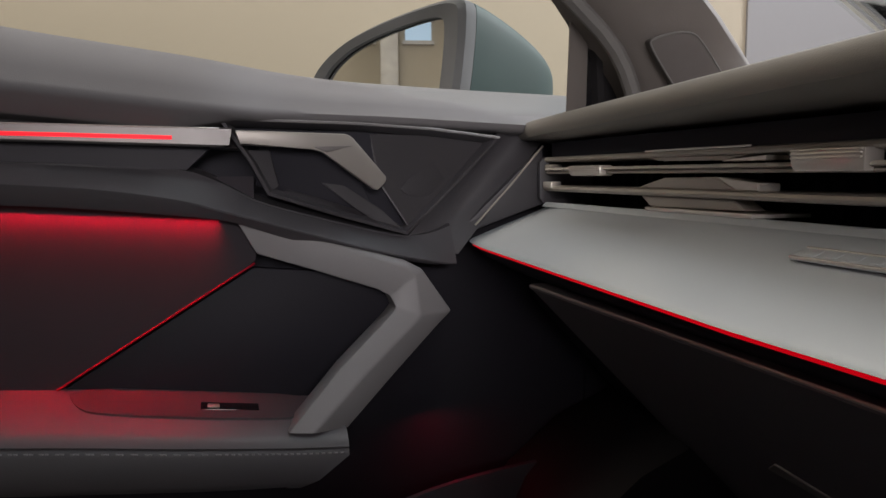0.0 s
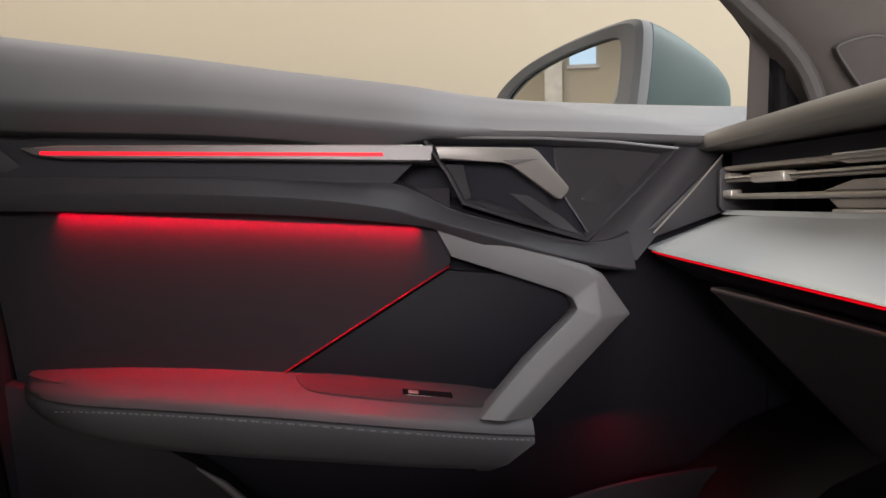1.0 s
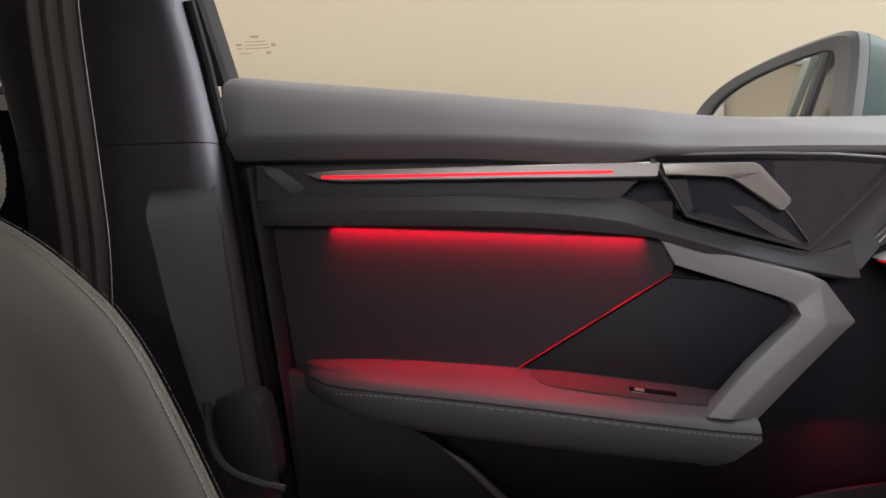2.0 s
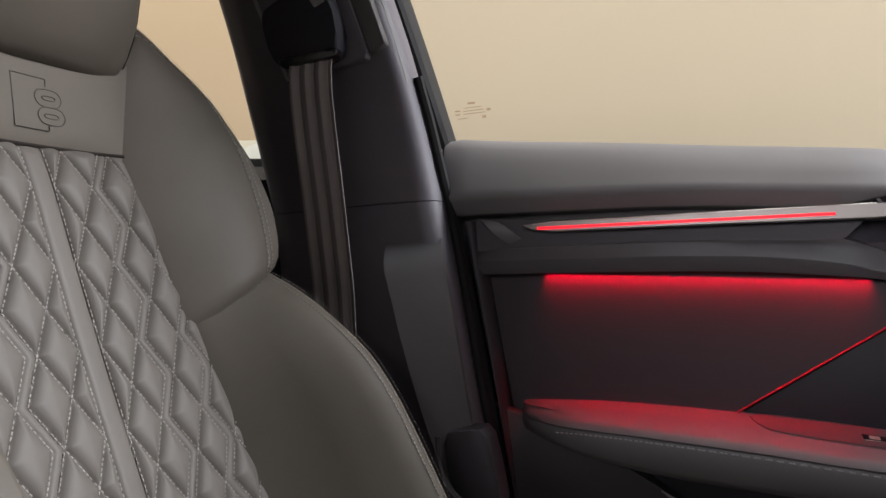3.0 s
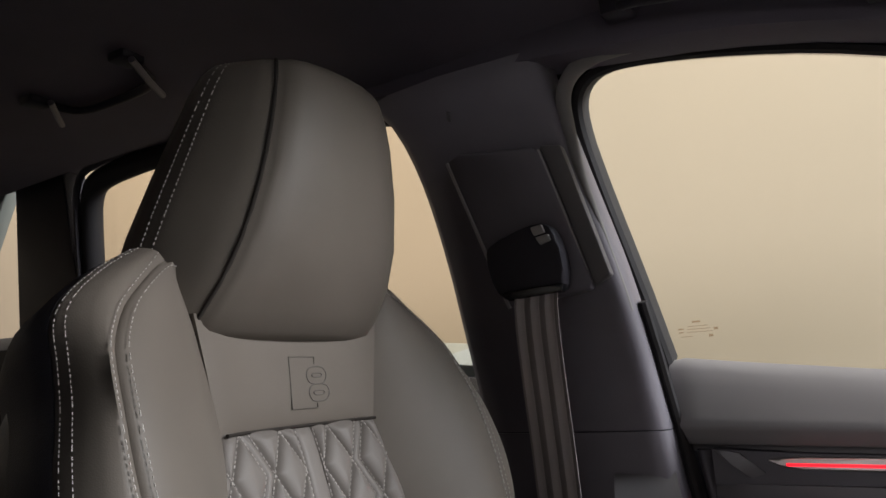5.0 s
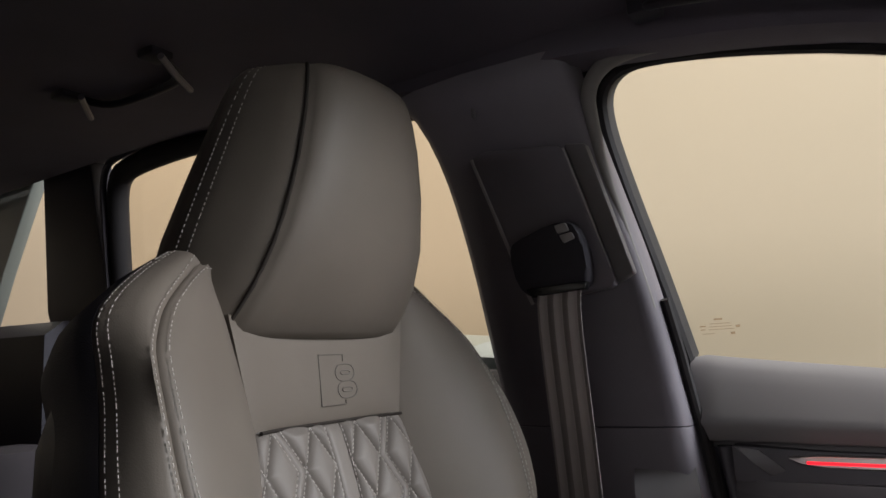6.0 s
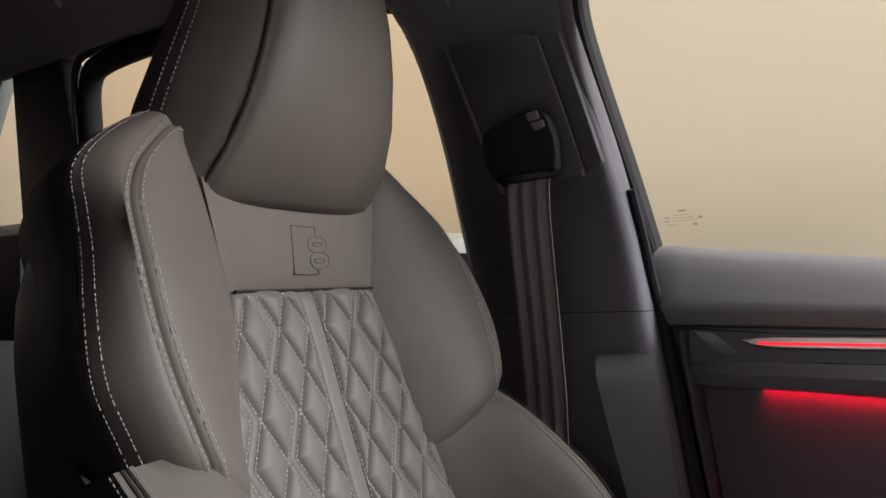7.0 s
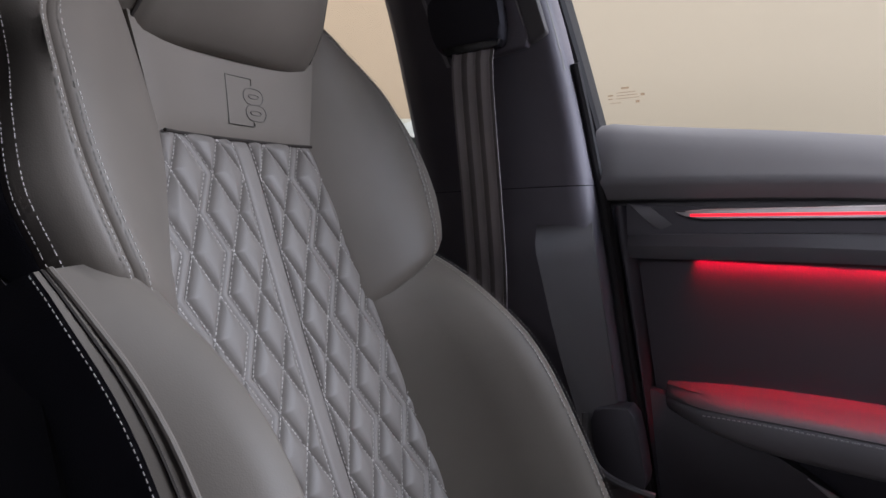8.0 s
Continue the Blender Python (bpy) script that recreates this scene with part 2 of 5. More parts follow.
# ---------------------------------------------------------------- the hall
def hall():
    x0, x1, y0, y1, h, w = -9.0, 4.95, -8.0, 3.0, 4.8, 0.2
    tagged(part("floor", box(x0 - w, x1 + w, y0 - w, y1 + w, -0.2, 0.0), CONCRETE), "grey painted concrete hall floor", "floor", kind="structure")
    tagged(part("ceiling", box(x0 - w, x1 + w, y0 - w, y1 + w, h, h + 0.2), WALL_WHITE), "plain white hall ceiling", "ceiling", kind="structure")
    tagged(part("wall_west", box(x0, 2.45, y1, y1 + w, 0, h), WALL), "plain beige painted hall wall", "wall", kind="structure")
    tagged(part("wall_west_white", box(2.45, x1, y1 - 0.012, y1 + w, 0, h), WALL_WHITE), "white painted stretch of hall wall", "wall", kind="structure")
    tagged(part("wall_east", box(x0, x1, y0 - w, y0, 0, h), WALL), "plain beige far hall wall", "wall", kind="structure")
    # Opening added to let the front fill lamp and sky in.
    bm = bmesh.new()
    for a in ((y0, 0.9, 0, h), (2.95, y1, 0, h), (0.9, 2.95, 0, 0.5), (0.9, 2.95, 4.1, h)):
        b = box(x1, x1 + w, a[0], a[1], a[2], a[3])
        me = bpy.data.meshes.new("piece")
        b.to_mesh(me)
        b.free()
        bm.from_mesh(me)
        bpy.data.meshes.remove(me)
    tagged(part("wall_north", bm, WALL_WHITE), "white hall wall with an unseen opening added for light", "wall", kind="structure")
    # the rear wall, seen in the door mirror: windows high up under dark beams, pale lower wall
    tagged(part("wall_south", box(x0 - w, x0, y0, y1, 0, h), WALL), "beige rear hall wall below a row of windows", "wall", kind="structure")
    for y in (-3.4, -2.6, -1.8, -1.0, -0.2, 0.6, 1.4, 2.2):
        win = tagged(new("window_1"), "daylit hall window with grey frame", "window", kind="structure")
        part("pane", box(x0 + 0.01, x0 + 0.03, y - 0.18, y + 0.18, 2.66, 2.92), SKYPANE, win)
        part("window_frame", box(x0, x0 + 0.06, y - 0.22, y + 0.22, 2.92, 2.97), STEEL, win)
        part("window_sill", box(x0, x0 + 0.09, y - 0.22, y + 0.22, 2.61, 2.66), STEEL, win)
    # unseen housings and a side window, added to go with the fill lamps
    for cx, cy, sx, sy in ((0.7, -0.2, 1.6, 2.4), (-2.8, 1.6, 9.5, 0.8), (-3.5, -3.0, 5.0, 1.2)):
        lamp = thing("fill_lamp_box", "unseen housing over an added fill lamp", "ceiling light", "hall ceiling lights", (cx, cy, h))
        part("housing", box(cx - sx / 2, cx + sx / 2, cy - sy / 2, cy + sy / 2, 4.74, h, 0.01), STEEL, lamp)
    side = tagged(new("added_side_window"), "unseen window added around the side fill lamp", "window", kind="structure")
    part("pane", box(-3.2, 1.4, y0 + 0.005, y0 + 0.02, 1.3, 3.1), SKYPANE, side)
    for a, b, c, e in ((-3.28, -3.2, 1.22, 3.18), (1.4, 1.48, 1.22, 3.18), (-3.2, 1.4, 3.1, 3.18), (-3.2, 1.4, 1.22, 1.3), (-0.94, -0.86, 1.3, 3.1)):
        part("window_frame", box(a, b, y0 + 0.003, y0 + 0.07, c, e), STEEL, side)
    for y in (-2.2, -0.6, 1.0):
        col = thing("steel_column", "brown painted steel hall column", "column", "hall columns", (x0 + 0.25, y, 0))
        part("post", box(x0 + 0.15, x0 + 0.35, y - 0.12, y + 0.12, 0.02, h, 0.01), STEEL, col)
        part("base_plate", box(x0 + 0.08, x0 + 0.42, y - 0.2, y + 0.2, 0.0, 0.02), STEEL, col)
    beam = thing("roof_beam", "dark brown painted steel roof beam", "beam", at=(x0 + 0.5, 0, 3.2))
    part("flange", box(x0 + 0.4, x0 + 0.7, y0, y1, 3.0, 3.03), STEEL, beam)
    part("web", box(x0 + 0.53, x0 + 0.56, y0, y1, 3.03, 3.4), STEEL, beam)


hall()


# ---------------------------------------------------------------- the front passenger door
def belt(x):
    return table(x, [(-0.44, 0.995), (-0.36, 0.984), (-0.203, 0.965), (-0.083, 0.949), (0.12, 0.927), (0.24, 0.924), (0.42, 0.925)])


def pad_low(x):
    return table(x, [(-0.44, 0.910), (-0.345, 0.908), (-0.144, 0.901), (0.034, 0.886), (0.2, 0.884), (0.42, 0.880)])


def bow(x):
    """How far the trim swings outwards towards the dashboard."""
    return 0.0 if x < 0.03 else 0.19 * (x - 0.03) + 0.05 * max(0, x - 0.2)


def rear(z):
    return -0.432 + (0.981 - z) * 0.145


def door():
    d = thing("passenger_door", "dark grey car door trim with red ambient lighting", "car door", at=(0, 0.72, 0.45))
    ins = (0, 1, 0)
    # base card behind everything
    def card(u, v):
        z = lerp(0.36, 0.895, v)
        x = lerp(rear(z), 0.46, u)
        return (x, 0.755 + min(bow(x), 0.046) - 0.02 * max(0, (0.6 - z)) , z)
    part("door_card", sheet(card, 40, 20, 0.03, ins), BLACK, d, "charcoal plastic base of the door trim")
    # padded upper trim
    rings = []
    for i in range(49):
        x = lerp(-0.436, 0.43, i / 48)
        b, p, o = belt(x), pad_low(x), bow(x)
        e = 0.014 * min(1, max(0, x / 0.09)) ** 1.5
        st = lerp(0.0165, 0.003, min(1, max(0, x / 0.05)))
        prof = [(0.741, b - 0.004), (0.737, b), (0.730, b - 0.0015), (0.722, b - 0.006), (0.7145, b - 0.014), (0.707, lerp(b, p, 0.40)), (0.6995, lerp(b, p, 0.62)), (0.693, lerp(b, p, 0.84)),
                (0.690, p + 0.004), (0.6905, p), (0.692, p - 0.002), (0.692 + 0.5 * st, p - st), (0.695 + 0.5 * st, p - st - 0.0015), (0.728, p - st - 0.004), (0.731, p - 0.028), (0.737, p - 0.030)]
        if i == 0:
            prof = [(lerp(y, 0.722, 0.35), lerp(z, (b + p) / 2, 0.12)) for y, z in prof]
        rings.append([(x, y + o + e, z) for y, z in prof])
    part("upper_trim", loft(rings), SOFT_LIT, d, "padded grey soft-touch upper trim", 50)
    # aluminium light bar with its red line
    def sz(x):
        return table(x, [(-0.335, 0.8745), (0.05, 0.8685)])
    bar = bmesh.new()
    rr = []
    for x, top, low in ((-0.334, 0.0015, -0.001), (-0.322, 0.0018, -0.006), (-0.300, 0.0035, -0.009), (-0.1, 0.005, -0.0095), (0.030, 0.0055, -0.0105), (0.040, 0.0055, -0.0105)):
        z = sz(x) - 0.001
        sl = 0.008 if x > 0.035 else 0.0
        rr.append([(x + sl, 0.730, z + top), (x + sl, 0.702, z + top), (x + sl, 0.699, z + top - 0.0012), (x + sl * 0.7, 0.698, z + low + 0.0015), (x, 0.700, z + low), (x, 0.730, z + low)])
    bar = part("light_bar", loft(rr), ALU, d, "satin aluminium trim bar with a red light line", 30)
    line = [(lerp(-0.316, 0.0, i / 12)) for i in range(13)]
    part("light_line", loft([[(x, 0.6995, sz(x) - 0.0030), (x, 0.6968, sz(x) - 0.0033), (x, 0.6968, sz(x) - 0.0062), (x, 0.6995, sz(x) - 0.0065)] for x in line]), RED_LINE, bar, "thin glowing red line")
    # Pale tube painted in place of the highlight on the bar's top.
    part("bar_glint", tube([(x, 0.6992, sz(x) - 0.001 + t2) for x, t2 in ((-0.322, 0.0012), (-0.300, 0.0030), (-0.1, 0.0045), (0.038, 0.0050))], 0.0006, 6), CREAM, bar, "pale tube painted as the bar's top highlight")
    # dark wedge behind the bar's rear tip
    part("end_scoop", prism([(-0.392, 0.8860), (-0.364, 0.8815), (-0.352, 0.8680), (-0.328, 0.8500), (-0.340, 0.8450), (-0.358, 0.8530), (-0.374, 0.8680)], lambda a, b, e: (a, 0.7075 + 0.16 * (a + 0.365) + e, b), -0.0022, 0.02, 0.0015), BAND, d, "graphite scoop facet")
    part("scoop_floor", prism([(-0.394, 0.886), (-0.296, 0.879), (0.044, 0.870), (0.010, 0.838), (-0.296, 0.843), (-0.394, 0.846)], lambda a, b, e: (a, e + 0.13 * min(0.096, a + 0.392), b), 0.7042, 0.735), CARD, d, "charcoal slope running to the bar")
    # the band under the bar, which runs down under the handle bezel to the dashboard
    def top(x):
        return table(x, [(-0.4, 0.848), (-0.1, 0.844), (-0.042, 0.841), (0.012, 0.837), (0.044, 0.824), (0.066, 0.812), (0.124, 0.7945), (0.205, 0.7745), (0.24, 0.775), (0.27, 0.785)])
    def crease(x):
        return table(x, [(-0.4, 0.834), (-0.201, 0.830), (-0.096, 0.825), (-0.043, 0.820), (0.011, 0.811), (0.038, 0.803), (0.066, 0.795), (0.124, 0.777), (0.184, 0.760), (0.246, 0.7465), (0.27, 0.7445)])
    def low(x):
        return table(x, [(-0.4, 0.8175), (-0.2, 0.8125), (-0.097, 0.808), (-0.043, 0.8035), (0.011, 0.798), (0.044, 0.793), (0.10, 0.774), (0.184, 0.755), (0.246, 0.7425), (0.27, 0.7425)])
    rings = []
    for i in range(61):
        x = lerp(-0.395, 0.262, i / 60)
        a, m, b, o = top(x), crease(x), low(x), bow(x) * 0.9
        k = 0.0 if x > -0.37 else (-0.37 - x) * 0.4
        if x > 0.235:
            b = lerp(b, m - 0.002, min(1.0, (x - 0.235) / 0.027))
        dp = 0.008 + 0.012 * min(1, max(0, (x + 0.22) / 0.2))
        rings.append([(x, 0.737 + o, a + 0.004), (x, 0.696 + dp + 0.010 + o, a + 0.001), (x, 0.696 + dp + o + k, a - 0.0005), (x, 0.6955 + dp + o + k, a - 0.002), (x, 0.6965 + o + k, m + 0.0016), (x, 0.6955 + o + k, m), (x, 0.6958 + o + k, m - 0.0016),
                      (x, 0.7025 + o + k, b + 0.0012), (x, 0.7035 + o + k, b), (x, 0.706 + o + k, b + 0.002), (x, 0.708 + o, b + 0.008), (x, 0.737 + o, b + 0.010)])
    part("lower_band", loft(rings), BAND, d, "graphite plastic band", 24)
    # hollow between the handle bezel and the end of the dashboard
    def hollow(u, v):
        p = Vector((0.206, 0.7475, 0.764)).lerp(Vector((0.318, 0.772, 0.876)), v)
        q = Vector((0.268, 0.752, 0.752)).lerp(Vector((0.385, 0.785, 0.880)), v)
        c = p.lerp(q, u)
        return (c.x, c.y + 0.016 * math.sin(math.pi * u) * min(1, v * 3) ** 0.5, c.z)
    part("corner_hollow", sheet(hollow, 12, 12, 0.006, ins), BAND, d, "graphite hollow beside the dashboard", 60)
    # rear frame of the insert
    def frame_rear(u, v):
        z = lerp(0.40, 0.884, v)
        x = lerp(rear(z) + 0.004, lerp(-0.352, -0.392, (z - 0.40) / 0.484), u)
        return (x, 0.705 + 0.02 * (u ** 3) + 0.012 * (1 - u) ** 6, z)
    part("rear_border", sheet(frame_rear, 8, 14, 0.04, ins), CARD, d)
    # insert panel, washed by the hidden light
    def insert(u, v):
        z = lerp(0.63, 0.832, v)
        right = 0.066 if z > 0.753 else lerp(-0.106, 0.064, (z - 0.647) / 0.106)
        x = lerp(-0.366 - 0.022 * v, right, u)
        return (x, 0.7285 + 0.011 * (max(0.0, 0.803 - z) / 0.173) ** 1.2, z)
    part("insert_panel", sheet(insert, 30, 24, 0.02, ins), FABRIC, d, "charcoal fabric insert")
    guide = [lerp(-0.322, 0.024, i / 24) for i in range(25)]
    part("ambient_light", loft([[(x, 0.7282, low(x) + 0.0012), (x, 0.7240, low(x) + 0.0012), (x, 0.7236, low(x) + 0.0024), (x, 0.7240, low(x) + 0.0045), (x, 0.7282, low(x) + 0.0045)] for x in guide]), RED_STRONG, d, "glowing red light guide under the band")
    # diagonal seam light and the dark tray behind the pull
    part("diagonal_light", tube([(-0.105, 0.7375, 0.647), (-0.02, 0.7340, 0.700), (0.065, 0.7305, 0.753)], 0.0010, 6), RED_DIM, d, "thin dim red diagonal line")
    part("tray", prism([(-0.104, 0.644), (0.064, 0.748), (0.20, 0.735), (0.215, 0.70), (0.13, 0.60), (0.0, 0.61)], lambda a, b, e: (a, e, b), 0.7405, 0.752, 0.002), BLACK, d, "black moulded storage tray")
    # armrest
    def at(x):
        return table(x, [(-0.345, 0.655), (-0.25, 0.650), (-0.097, 0.634), (0.0, 0.622), (0.09, 0.612), (0.14, 0.608)])
    rings = []
    n = 40
    for i in range(n + 1):
        x = lerp(-0.352, 0.138, i / n)
        z = at(x)
        f = 1.0 if x > -0.22 else max(0.08, 1 - ((-0.22 - x) / 0.136) ** 3.2)
        yin = lerp(0.725, 0.663, f)
        h = lerp(0.030, table(x, [(-0.35, 0.034), (-0.2, 0.053), (0.0, 0.053), (0.14, 0.048)]), f)
        back = 0.752
        rise = table(x, [(-0.35, 0.004), (-0.1, 0.014), (0.14, 0.012)])
        cut = max(0, x - 0.085)
        rings.append([(x, back, z + rise), (x, lerp(back, yin, 0.5), z + rise * 0.6), (x, lerp(back, yin, 0.78), z + rise * 0.2), (x, yin + 0.016, z), (x, yin + 0.009, z - 0.0030), (x, yin + 0.003, z - 0.0078),
                      (x, yin + 0.0008, z - 0.0125), (x, yin + 0.0028, z - 0.0145), (x, yin + 0.0008, z - 0.0165), (x, yin, z - 0.02), (x - cut * 0.5, yin + 0.001, z - h + 0.008), (x - cut * 0.8, yin + 0.006, z - h + 0.001), (x - cut, yin + 0.02, z - h - 0.004), (x - cut, back, z - h - 0.02)])
    arm = part("armrest", loft(rings), SOFT, d, "padded grey armrest with a stitched edge", 55)
    seam = [(lerp(-0.30, 0.134, i / 40), 0.6635, at(lerp(-0.30, 0.134, i / 40)) - 0.0175) for i in range(41)]
    part("stitching", stitches(seam, (0, -1, 0.1), 0.0034, 0.0020, 0.0006), PULL, arm, "grey thread", kind="stuff")
    plate = smooth_flat([(-0.098, 0.744), (-0.085, 0.700), (-0.060, 0.690), (0.09, 0.688), (0.118, 0.700), (0.118, 0.744)], 2)
    def on_arm(a, b, e):
        r = table(a, [(-0.35, 0.004), (-0.1, 0.014), (0.14, 0.012)])
        return (a, b, at(a) + r * (b - 0.663) / 0.089 + e)
    part("switch_plate", prism(plate, on_arm, -0.002, 0.0022), BAND, arm, "dark switch plate on the armrest")
    sw = part("window_switch", prism([(0.014, 0.702), (0.064, 0.702), (0.064, 0.716), (0.014, 0.716)], on_arm, 0.0, 0.0036, 0.001), GLOSS, arm, "black window switch with a chrome tip")
    part("switch_tip", prism([(0.020, 0.7045), (0.030, 0.7045), (0.030, 0.7105), (0.020, 0.7105)], on_arm, 0.0025, 0.0050, 0.0008), VENT, sw, "small chrome tip")
    # pull handle: a bent bar with a broad face and a chamfered outer face
    def face(a, b, e):
        y = lerp(0.666, 0.715, min(1, max(0, (b - 0.608) / 0.105)))
        return (a, y + e, b)
    bm = bmesh.new()
    row = [  # outer edge, ridge, inner edge
        ((0.047, 0.799), (0.0475, 0.797), (0.066, 0.763)),
        ((0.130, 0.7735), (0.131, 0.771), (0.120, 0.745)),
        ((0.205, 0.751), (0.203, 0.746), (0.176, 0.7255)),
        ((0.222, 0.742), (0.214, 0.737), (0.188, 0.7185)),
        ((0.252, 0.699), (0.217, 0.700), (0.193, 0.7075)),
        ((0.236, 0.686), (0.205, 0.689), (0.186, 0.700)),
        ((0.190, 0.648), (0.155, 0.650), (0.136, 0.659)),
        ((0.140, 0.606), (0.108, 0.609), (0.086, 0.611)),
    ]
    rings = []
    for i, (o, r, q) in enumerate(row):
        drop = (0.004, 0.005, 0.007, 0.010, 0.016, 0.018, 0.018, 0.016)[i]
        rings.append([face(*o, drop + 0.022), face(*o, drop), face(*r, 0.0), face(*q, 0.001), face(*q, 0.030)])
    bm = loft(rings)
    bmesh.ops.bevel(bm, geom=list(bm.edges), offset=0.0022, segments=2, affect="EDGES", profile=0.6, clamp_overlap=True)
    part("pull_handle", bm, PULL, d, "satin grey angular pull handle", 40)
    # handle bezel
    def slope(a, b, e):
        return (a, 0.709 + 0.19 * (a - 0.034) + e, b)
    ring_out = [(0.036, 0.883), (0.16, 0.8825), (0.239, 0.8795), (0.319, 0.872), (0.268, 0.824), (0.212, 0.774), (0.14, 0.795), (0.078, 0.815), (0.062, 0.845)]
    cx, cz = 0.16, 0.838
    def inset(pts, w):
        out = []
        k = len(pts)
        for i in range(k):
            p0, p1, p2 = Vector(pts[i - 1]), Vector(pts[i]), Vector(pts[(i + 1) % k])
            n0 = Vector((-(p1 - p0).y, (p1 - p0).x)).normalized()
            n1 = Vector((-(p2 - p1).y, (p2 - p1).x)).normalized()
            m = (n0 + n1).normalized()
            if m.dot(Vector((cx, cz)) - p1) < 0:
                m = -m
                n0 = -n0
            out.append(tuple(p1 + m * w / max(0.35, m.dot(n0))))
        return out
    in1, in2 = inset(ring_out, 0.0028), inset(ring_out, 0.0075)
    rg = [[slope(*p, 0.016) for p in ring_out], [slope(*p, 0.0) for p in ring_out], [slope(*p, -0.0012) for p in in1], [slope(*p, 0.010) for p in in2], [slope(*p, 0.014) for p in in2]]
    bez = part("handle_bezel", loft(rg, True, False), BAND, d, "triangular graphite handle bezel", 30)
    # Rim in paler plastic than the bezel, carrying the light along its top.
    part("bezel_rim", tube([slope(a, b, -0.0016) for a, b in ((0.037, 0.8818), (0.10, 0.8816), (0.16, 0.8812), (0.239, 0.8782), (0.316, 0.8712))], 0.0015, 6), PULL, bez, "thin upper rim, lighter tone for its light")
    part("recess_plate", prism(in2, slope, 0.0145, 0.03), BLACK, bez, "charcoal recessed plate")
    def cup(u, v):
        a = lerp(0.068, 0.072, v) + u * lerp(0.115, 0.075, v)
        lowz = table(a, [(0.06, 0.826), (0.08, 0.8175), (0.20, 0.782)])
        b = lerp(lowz + 0.002, 0.862, v)
        dep = 0.030 * (4 * u * (1 - u)) ** 0.6 * (4 * v * (1 - v)) ** 0.35
        return slope(a, b, 0.009 + dep * 0.17)
    part("finger_cup", sheet(cup, 16, 12, 0.004, ins), BLACK, bez, "smooth dark finger cup")
    def facet(name, pts, mat, lab):
        front = [Vector(slope(*p)) for p in pts]
        b = bmesh.new()
        f = [b.verts.new(p) for p in front]
        k = [b.verts.new(p + Vector((0, 0.02, 0))) for p in front]
        b.faces.new(f)
        b.faces.new(k[::-1])
        for n in range(len(f)):
            b.faces.new((f[n], k[n], k[(n + 1) % len(f)], f[(n + 1) % len(f)]))
        bmesh.ops.bevel(b, geom=list(b.edges), offset=0.0012, segments=2, affect="EDGES", clamp_overlap=True)
        return part(name, b, mat, bez, lab, 60)
    # Graphite facets on the black cup: its lit sides put into lighter plastic.
    facet("cup_facet", [(0.058, 0.855, 0.003), (0.081, 0.856, 0.010), (0.089, 0.823, 0.010), (0.080, 0.8165, 0.004)], BAND, "lit inner side of the cup")
    facet("cup_facet", [(0.082, 0.817, 0.005), (0.098, 0.820, 0.010), (0.162, 0.800, 0.009), (0.170, 0.7925, 0.005)], BAND, "lit lower edge of the cup")
    facet("cup_facet", [(0.128, 0.826, 0.010), (0.150, 0.823, 0.010), (0.186, 0.800, 0.007), (0.208, 0.7795, 0.003), (0.180, 0.788, 0.004), (0.158, 0.803, 0.006)], BAND, "graphite facet below the lever")
    facet("plate_facet", [(0.186, 0.826, 0.0125), (0.176, 0.8735, 0.0135), (0.240, 0.8725, 0.0125), (0.306, 0.8685, 0.0105), (0.262, 0.8245, 0.006), (0.214, 0.7815, 0.003)], PLATE, "sloping graphite plate")
    def on_plate(a, b, e):
        return slope(a, b, lerp(0.003, 0.012, min(1, (b - 0.7815) / 0.075)) + e)
    part("lock_pad", prism(smooth_flat([(0.206, 0.822), (0.209, 0.8145), (0.231, 0.8095), (0.241, 0.8135), (0.283, 0.852), (0.277, 0.857), (0.250, 0.853)], 2), on_plate, -0.0014, 0.006, 0.0008), PLATE, bez, "small rounded dark pad")
    hd = [(0.0505, 0.8715), (0.149, 0.8705), (0.155, 0.8675), (0.188, 0.831), (0.187, 0.826), (0.179, 0.8185), (0.174, 0.820), (0.127, 0.8535), (0.119, 0.8575), (0.0545, 0.859)]
    handle = part("door_handle", prism(hd, slope, -0.013, -0.001, 0.0014, 2), CHROME, d, "satin chrome angular door release lever", 28)
    part("lever_facet", prism([(0.118, 0.8585), (0.157, 0.8600), (0.130, 0.8535)], slope, -0.0142, -0.010, 0.0008), ALU, handle, "bright chrome facet")
    part("lower_panel", prism([(-0.425, 0.66), (-0.36, 0.645), (-0.26, 0.60), (-0.195, 0.562), (-0.170, 0.545), (-0.115, 0.495), (-0.04, 0.40), (-0.03, 0.36), (-0.345, 0.36), (-0.395, 0.60)], lambda a, b, e: (a, e - 0.02 * (0.6 - b), b), 0.722, 0.745, 0.004), CARD, d, "charcoal lower door panel")
    # The rim's highlight is put into this lighter plastic.
    part("pocket_edge", tube([(-0.192, 0.720, 0.558), (-0.166, 0.718, 0.541), (-0.112, 0.717, 0.491), (-0.038, 0.716, 0.40)], [0.001, 0.004, 0.005, 0.005], 8), PULL, d, "rounded pocket edge, paler for its highlight")
    # lower door: map pocket lip
    def pocket(u, v):
        x = lerp(0.02, 0.40, u)
        z = lerp(0.36, 0.525 - 0.10 * (1 - u) ** 3, v)
        return (x, 0.70 + bow(x) * 0.6 - 0.015 * math.sin(math.pi * v) + 0.02 * (1 - u) ** 4, z)
    part("map_pocket", sheet(pocket, 24, 10, 0.006, ins), CARD, d, "charcoal plastic map pocket")
